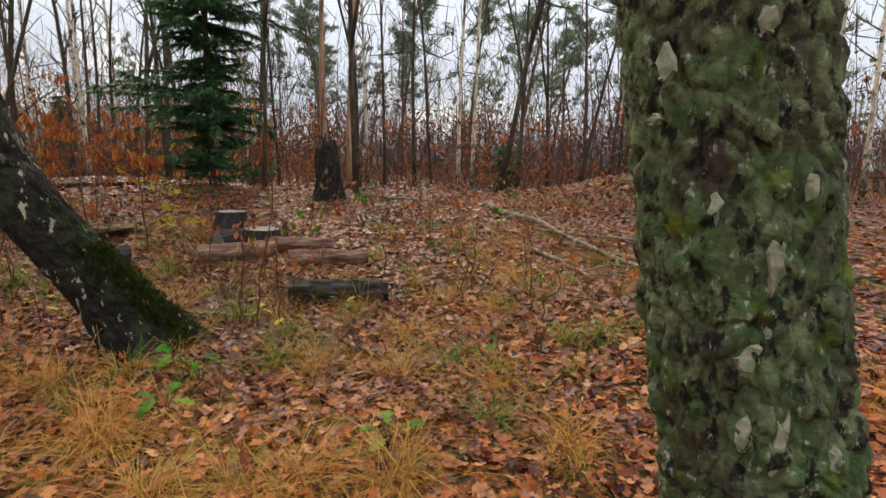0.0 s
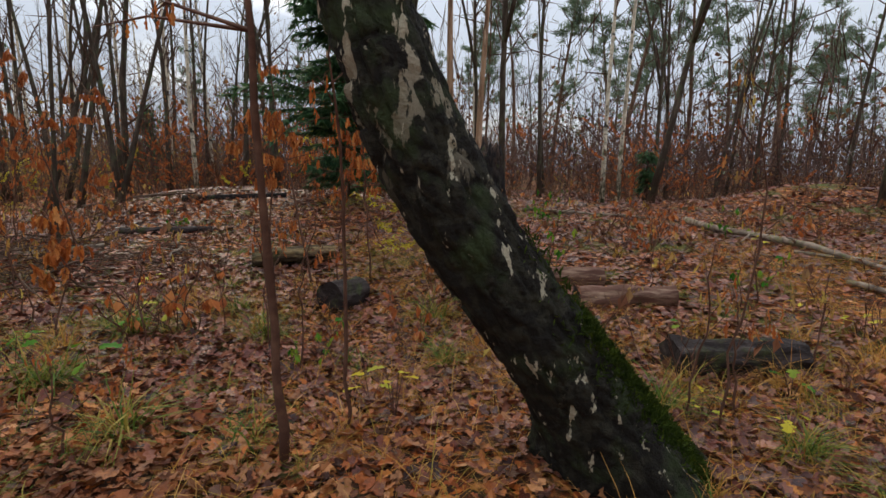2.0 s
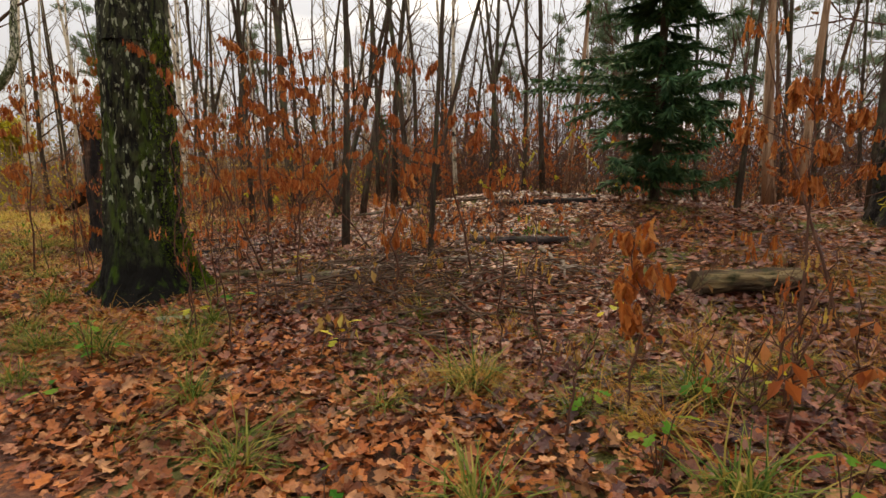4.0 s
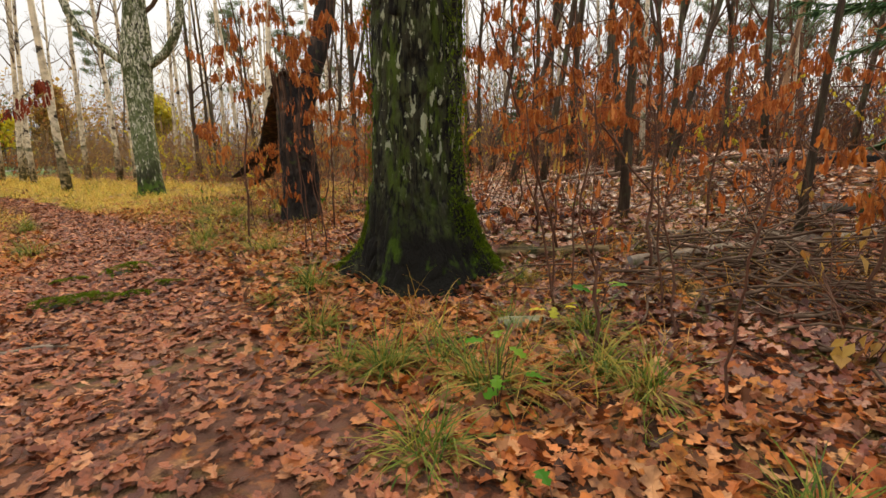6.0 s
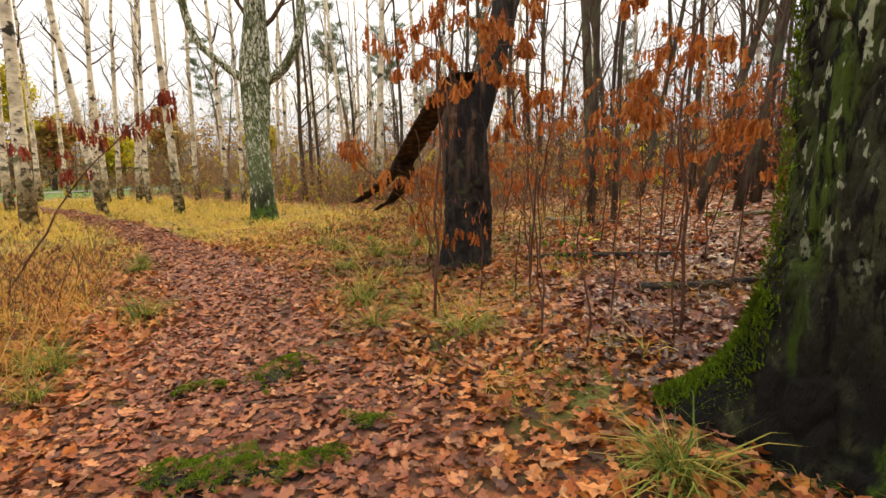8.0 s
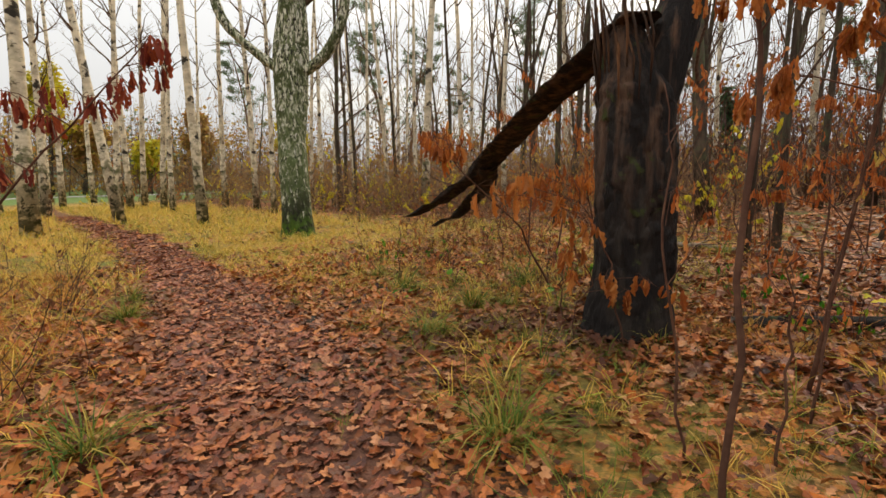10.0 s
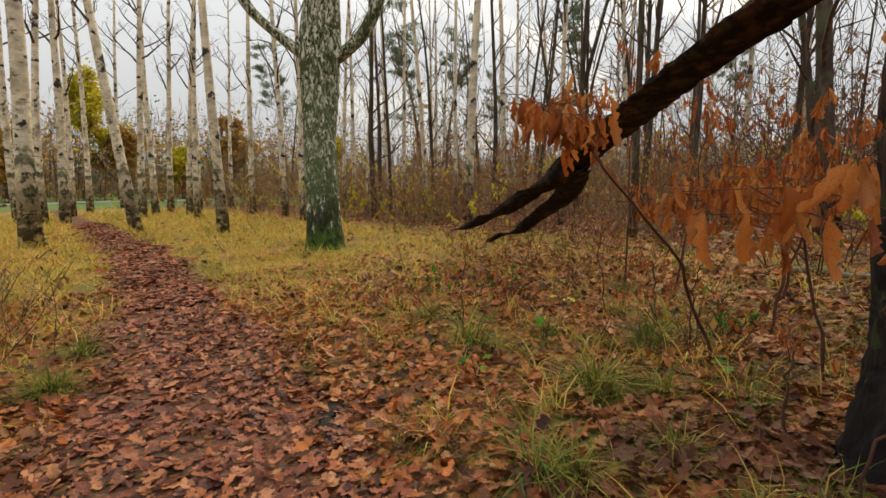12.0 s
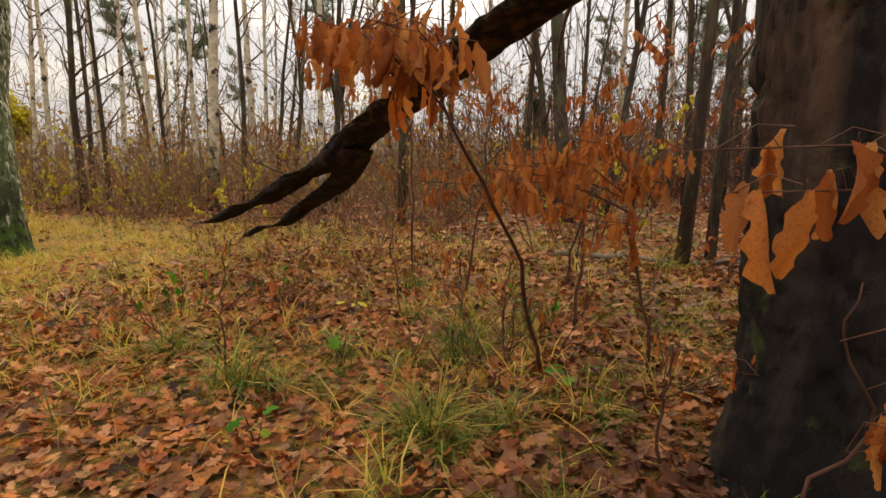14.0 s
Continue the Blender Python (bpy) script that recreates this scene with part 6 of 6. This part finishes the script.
rng = random.Random(77)
green, straw = [], []
for x, y, n, ln in ((-15.1, 4.3, 200, 0.34), (-18.6, 6.05, 200, 0.34), (-9.93, 4.45, 220, 0.32), (-10.66, 4.75, 160, 0.3), (-15.76, 7.43, 120, 0.26), (-16.4, 9.6, 140, 0.3), (-8.86, 4.85, 160, 0.32), (-1.2, 3.95, 120, 0.28), (-14.6, 4.1, 120, 0.3), (-1.55, 3.0, 80, 0.24), (0.3, 2.6, 120, 0.26), (0.4, 3.3, 90, 0.25), (-0.2, 2.4, 60, 0.2), (-11.4, 5.0, 110, 0.22), (-8.3, 4.3, 140, 0.3), (-9.4, 4.0, 160, 0.3), (-6.2, 4.9, 110, 0.26), (-16.1, 9.9, 120, 0.26), (-15.9, 8.4, 120, 0.3), (-16.6, 9.0, 110, 0.28), (-15.5, 8.6, 100, 0.28), (-16.9, 9.8, 120, 0.3), (-15.2, 7.6, 80, 0.24), (-17.3, 10.6, 120, 0.3), (-16.2, 7.7, 70, 0.22), (-16.8, 8.4, 70, 0.22), (-17.6, 8.9, 90, 0.22), (-14.0, 6.7, 60, 0.2), (-15.6, 7.9, 90, 0.24), (-19.3, 6.3, 120, 0.3), (-9.7, 5.3, 120, 0.28)):
    green.append((x, y, n, ln, 0.5))
for x, y, n, ln in ((-1.63, 2.3, 260, 0.42), (-2.1, 2.1, 200, 0.4), (-1.2, 1.9, 260, 0.4), (-0.6, 2.0, 200, 0.38), (-6.71, 4.98, 180, 0.36), (-7.1, 5.0, 120, 0.34), (-0.2, 2.1, 160, 0.34), (-1.9, 2.6, 140, 0.38), (0.6, 2.2, 120, 0.34), (-10.3, 5.25, 60, 0.5), (-9.6, 4.6, 50, 0.36), (0.1, 5.3, 140, 0.36), (-2.4, 5.0, 140, 0.36), (-1.9, 5.2, 130, 0.36), (0.5, 4.8, 120, 0.34), (-0.8, 4.75, 150, 0.4), (-1.5, 4.7, 140, 0.4), (-2.2, 5.6, 140, 0.4), (-0.3, 5.6, 140, 0.4), (-1.0, 5.7, 140, 0.36), (-3.2, 5.8, 130, 0.36), (-2.8, 5.2, 120, 0.34), (0.8, 5.9, 120, 0.36), (-3.6, 6.6, 110, 0.34)):
    straw.append((x, y, n, ln, 0.7))
for i, (x, y) in enumerate(((-1.26, 3.87), (-1.13, 3.4), (-1.76, 4.33), (1.27, 3.99), (0.97, 3.93), (-9.12, 4.96), (-7.51, 3.82), (-5.58, 5.25), (-5.02, 5.93), (-4.54, 5.34), (-6.42, 3.89), (-5.47, 4.3), (-10.16, 4.41), (-9.74, 4.66), (-9.44, 4.55), (-11.43, 5.44), (-10.0, 6.15), (-9.28, 5.4), (-15.3, 4.28), (-15.91, 5.16), (-11.46, 5.44), (-13.85, 6.06), (-13.11, 6.38), (-14.51, 6.5), (-18.57, 6.05), (-15.89, 7.35), (-16.19, 8.22), (-16.43, 9.38), (-17.05, 8.92), (-16.33, 9.14), (-16.1, 8.17), (-17.27, 8.39), (-18.06, 8.65), (-16.1, 9.59), (-15.14, 11.94), (-6.85, 5.03), (-5.62, 5.21), (-4.5, 5.33), (-3.23, 5.95), (-4.64, 3.78), (-3.05, 4.99))):
    green.append((x, y, 90 + 35 * (i % 3), 0.30 + 0.05 * (i % 4), 0.55))
for i, (x, y) in enumerate(((-2.02, 3.1), (-1.87, 3.46), (-0.3, 4.09), (0.35, 3.6), (-0.85, 3.26), (-0.27, 3.22), (-1.55, 5.4), (-0.89, 4.89), (-0.09, 5.1), (0.43, 4.28), (-6.8, 5.15), (-5.78, 4.82), (-6.86, 5.99), (-9.48, 5.0), (-5.58, 6.15), (-4.59, 5.4), (-10.78, 4.89), (-10.02, 4.93), (-8.88, 5.31), (-9.25, 4.66), (-2.29, 2.91), (-1.74, 2.48), (-0.87, 2.04), (-0.19, 2.07), (-0.88, 3.48), (0.33, 3.15), (0.63, 2.42), (-6.01, 5.04), (-5.26, 5.8), (-2.44, 4.55), (-4.74, 3.86))):
    straw.append((x, y, (120 if x > -8.5 else 45) + 30 * (i % 3), 0.34 + 0.05 * (i % 3), 0.8))
for _ in range(75):
    x, y = rng.uniform(-8, 3.2), rng.uniform(2.6, 7.5)
    if y > camera_line(x) + 1.5:
        green.append((x, y, rng.randint(30, 90), rng.uniform(0.18, 0.34), 0.65))
        straw.append((x + rng.gauss(0, 0.3), y + rng.gauss(0, 0.3), rng.randint(30, 80), rng.uniform(0.22, 0.4), 0.8))
for _ in range(90):
    x, y = rng.gauss(0.8, 1.6), rng.uniform(4.2, 9.0)
    straw.append((x, y, rng.randint(20, 60), rng.uniform(0.18, 0.36), 0.9))
    green.append((x + rng.gauss(0, 0.4), y + rng.gauss(0, 0.4), rng.randint(14, 36), rng.uniform(0.14, 0.26), 0.7))
while len(green) < 1100:
    x, y = rng.uniform(-20, 5), rng.uniform(1.2, 12)
    if y < camera_line(x) + 0.8 or trodden(x, y) > 0.3 or noise.noise(Vector((x * 0.45, y * 0.45, 3))) < 0.02:
        continue
    green.append((x, y, rng.randint(10, 36), rng.uniform(0.12, 0.26), 0.6))
while len(straw) < 2200:
    x, y = rng.uniform(-20, 5), rng.uniform(1.0, 9)
    if y < camera_line(x) + 0.7 or trodden(x, y) > 0.3 or noise.noise(Vector((x * 0.4, y * 0.4, 9))) < -0.05 + (0.25 if x < -3 else 0):
        continue
    straw.append((x, y, rng.randint(10, 34), rng.uniform(0.18, 0.42), 0.95))
for _ in range(170):
    x, u = rng.uniform(-18, -12), rng.uniform(0.9, 2.3)
    y = float(np.interp(-x, -TRAIL[:, 0], TRAIL[:, 1])) + u
    if rng.random() > 0.35 + 0.65 * (noise.noise(Vector((x * 0.9, y * 0.9, 5))) > 0):
        continue
    straw.append((x, y, rng.randint(12, 34), rng.uniform(0.16, 0.32), 0.95))
    green.append((x + rng.gauss(0, 0.2), y + rng.gauss(0, 0.2), rng.randint(10, 34), rng.uniform(0.12, 0.24), 0.7))
glade, glade_green = [], []
while len(glade) < 5400:
    x, y = rng.uniform(-42, -11.5), rng.uniform(1, 19)
    g = float(grassy(x, y))
    if rng.random() > g or float(trodden(x, y)) > 0.35:
        continue
    far = x < -24
    (glade_green if rng.random() < 0.22 else glade).append((x, y, rng.randint(8, 14) if far else rng.randint(12, 26), rng.uniform(0.28, 0.5) if far else rng.uniform(0.16, 0.36), 0.55))
weeds, weeds_green = [], []
while len(weeds) < 1500:
    x, y = rng.uniform(-23, -14.6), rng.uniform(6.6, 15)
    k = smooth(7.0, 10.0, y + 0.25 * (-17 - x)) * (0.55 + 0.9 * noise.noise(Vector((x * 0.7, y * 0.7, 31))))
    if trodden(x, y) > 0.2 or rng.random() > k:
        continue
    (weeds_green if rng.random() < 0.22 else weeds).append((x, y, rng.randint(9, 22), rng.uniform(0.16, 0.40), 1.0))
tall = []
while len(tall) < 330:
    x, y = rng.uniform(-21.5, -14.5), rng.uniform(2.2, 6.3)
    if trail_distance(x, y) < 1.25 or y > camera_line(x) + 4 or rng.random() < 0.3:
        continue
    tall.append((x, y, rng.randint(10, 24), rng.uniform(0.35, 0.7), 0.35))
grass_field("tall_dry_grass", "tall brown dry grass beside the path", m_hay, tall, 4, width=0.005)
grass_field("grass_tufts", "green grass tufts growing through dead leaves", m_grass, green + glade_green + weeds_green, 1)
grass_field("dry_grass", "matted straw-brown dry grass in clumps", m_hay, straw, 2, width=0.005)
grass_field("weed_grass", "tangled yellow-brown grass and weeds under the trees", m_straw, weeds, 6, width=0.007)
grass_field("glade_grass", "straw-coloured autumn grass of the glade", m_straw, glade, 3, width=0.013)

# ---- fallen leaves ----


def litter():
    r2 = np.random.default_rng(5)
    shapes = [lobed_leaf(0.35, 0.5, 1.0), lobed_leaf(-0.25, 0.6, 1.15), lobed_leaf(0.6, -0.5, 0.9), lobed_leaf(0.2, 0.25, 1.3)]

    def spots(n, box):
        x, y = r2.uniform(box[0], box[1], n), r2.uniform(box[2], box[3], n)
        d = np.min([np.hypot(x - a, y - b) for a, b in ((0, 0), (-1.4, 0.8), (-2.9, 1.4), (-4.4, 1.9), (-5.9, 2.2), (-7.5, 2.6), (-9.1, 2.9), (-10.5, 3.4), (-12, 4.1), (-14, 5.3), (-15.4, 6.4), (-17, 7.4))], axis=0)
        ahead = (y > camera_line(x) + 0.7) | (x < -9)
        return x[ahead], y[ahead], d[ahead]

    plain = [([(0, 0, 0), (-w, 0.32, 0.5 * f), (-0.7 * w, 0.75, 0.2 * f), (0, 1, c), (0.8 * w, 0.7, 0.6 * f), (w, 0.3, f)], [(0, 3, 1), (1, 3, 2), (0, 5, 3), (5, 4, 3)]) for w, f, c in ((0.36, 0.2, 0.15), (0.42, -0.12, 0.25), (0.3, 0.3, -0.2), (0.4, 0.1, 0.1))]

    def lay(name, label, mat, x, y, size, lift, tip, singles=None, near=None):
        s = Soup()
        n = len(x)
        pos = np.stack([x, y, height(x, y) + 0.006 + lift * r2.random(n) ** 2], -1)
        sc = size * r2.uniform(0.55, 1.25, n)
        tilt, roll = r2.normal(0, tip, n), r2.normal(0, tip, n)
        pos[:, 2] += 0.25 * sc * np.abs(np.sin(tilt))
        m = turns(r2.uniform(0, 6.28, n), tilt, roll, sc, pos)
        single = np.zeros(n, bool)
        if singles:
            cx, cy = singles
            single[np.argsort(np.hypot(x - cx, y - cy))[:240]] = True
        close = near[~single] if near is not None else np.ones((~single).sum(), bool)
        for group, forms in ((m[~single][close], shapes), (m[~single][~close], plain)):
            for k, (v, f) in enumerate(forms):
                s.many(np.array(v) - (0, 0.5, 0), f, group[k::4])
        ob = tagged(part(name, s, mat, None, "", False), label, "leaves", "", "stuff")
        meshes = []
        for v, f in shapes:
            one = Soup()
            one.add(np.array(v) - (0, 0.5, 0), f)
            meshes.append(one.mesh("fallen_leaf", mat, False))
        for i, mm in enumerate(m[single]):
            o = new("fallen_leaf", meshes[i % 4])
            o.parent = ob
            o.matrix_basis = Matrix([*mm.tolist(), [0, 0, 0, 1]])

    x, y, d = spots(225000, (-22, 5, 0.5, 13))
    g, tr = grassy(x, y), trodden(x, y)
    patch = np.array([noise.noise(Vector((a * 0.55, b * 0.55, 17))) for a, b in zip(x, y)])
    keep = (r2.random(len(x)) < np.where(d < 3.2, 0.92, np.where(d < 5.5, 0.6, 0.30)) * (1 - 0.6 * g) * np.clip(0.95 + 0.9 * patch, 0.5, 1))
    x, y, tr, d = x[keep], y[keep], tr[keep], d[keep]
    away = d > 5.0
    ax, ay = x[away], y[away]
    x, y, tr, d = x[~away], y[~away], tr[~away], d[~away]
    on_path = r2.random(len(x)) < tr
    wet = ~on_path & (r2.random(len(x)) < smooth(1.5, 3.2, y - camera_line(x)) * smooth(-14.5, -12.5, x) * (1 - smooth(-1.5, 2.5, x) * 0.6))
    lay("fallen_leaves", "thick brown carpet of fallen oak and maple leaves", m_litter, x[~on_path & ~wet], y[~on_path & ~wet], 0.09, 0.03, 0.34, (-16.2, 7.6), d[~on_path & ~wet] < 3.3)
    lay("wet_leaves", "wet maroon-brown fallen leaves in the clearing", m_wetleaf, x[wet], y[wet], 0.085, 0.03, 0.34, None, d[wet] < 3.9)
    lay("path_leaves", "trodden wet purple-brown leaves on the path", m_pathleaf, x[on_path], y[on_path], 0.078, 0.015, 0.22, (-11.9, 4.3))
    px, py = r2.uniform(-36, -17, 60000), r2.uniform(5, 10, 60000)
    keep = (trodden(px, py) > r2.random(60000)) & (px < -20.5)
    px, py = px[keep], py[keep]
    n = len(px)
    s = Soup()
    v, f = simple_leaf(0.12, 0.16, 0.36)
    s.many(np.array(v) - (0, 0.5, 0), f, turns(r2.uniform(0, 6.28, n), r2.normal(0, 0.2, n), r2.normal(0, 0.2, n), 0.095 * r2.uniform(0.6, 1.3, n), np.stack([px, py, height(px, py) + 0.02], -1)))
    tagged(part("far_path_leaves", s, m_pathleaf, None, "", False), "trodden brown leaves along the far path", "leaves", "", "stuff")
    x, y, d = spots(60000, (-34, 14, 6, 24))
    far = (d > 6) & ((x < -22) | (y > 13) | (x > 5))
    x, y = x[far], y[far]
    keep = r2.random(len(x)) < 0.65 * (1 - 0.75 * grassy(x, y))
    x, y = np.concatenate([x[keep], ax]), np.concatenate([y[keep], ay])
    size = np.where(np.arange(len(x)) > len(x) - len(ax), 0.095, 0.14)
    v, f = [(0, 0, 0), (-0.34, 0.45, 0.12), (0, 1, 0.12), (0.34, 0.5, 0.12)], [(0, 2, 1), (0, 3, 2)]
    north = x > -14 + r2.normal(0, 0.6, len(x))
    for name, label, mat, pick in (("far_leaves", "brown fallen leaves spread through the wood", m_litter, ~north), ("far_leaves", "wet maroon leaves at the back of the clearing", m_wetleaf, north)):
        s = Soup()
        n = pick.sum()
        s.many(np.array(v) - (0, 0.5, 0), f, turns(r2.uniform(0, 6.28, n), r2.normal(0, 0.25, n), r2.normal(0, 0.25, n), size[pick] * r2.uniform(0.6, 1.3, n), np.stack([x[pick], y[pick], height(x[pick], y[pick]) + 0.02], -1)))
        tagged(part(name, s, mat, None, "", False), label, "leaves", "", "stuff")


litter()
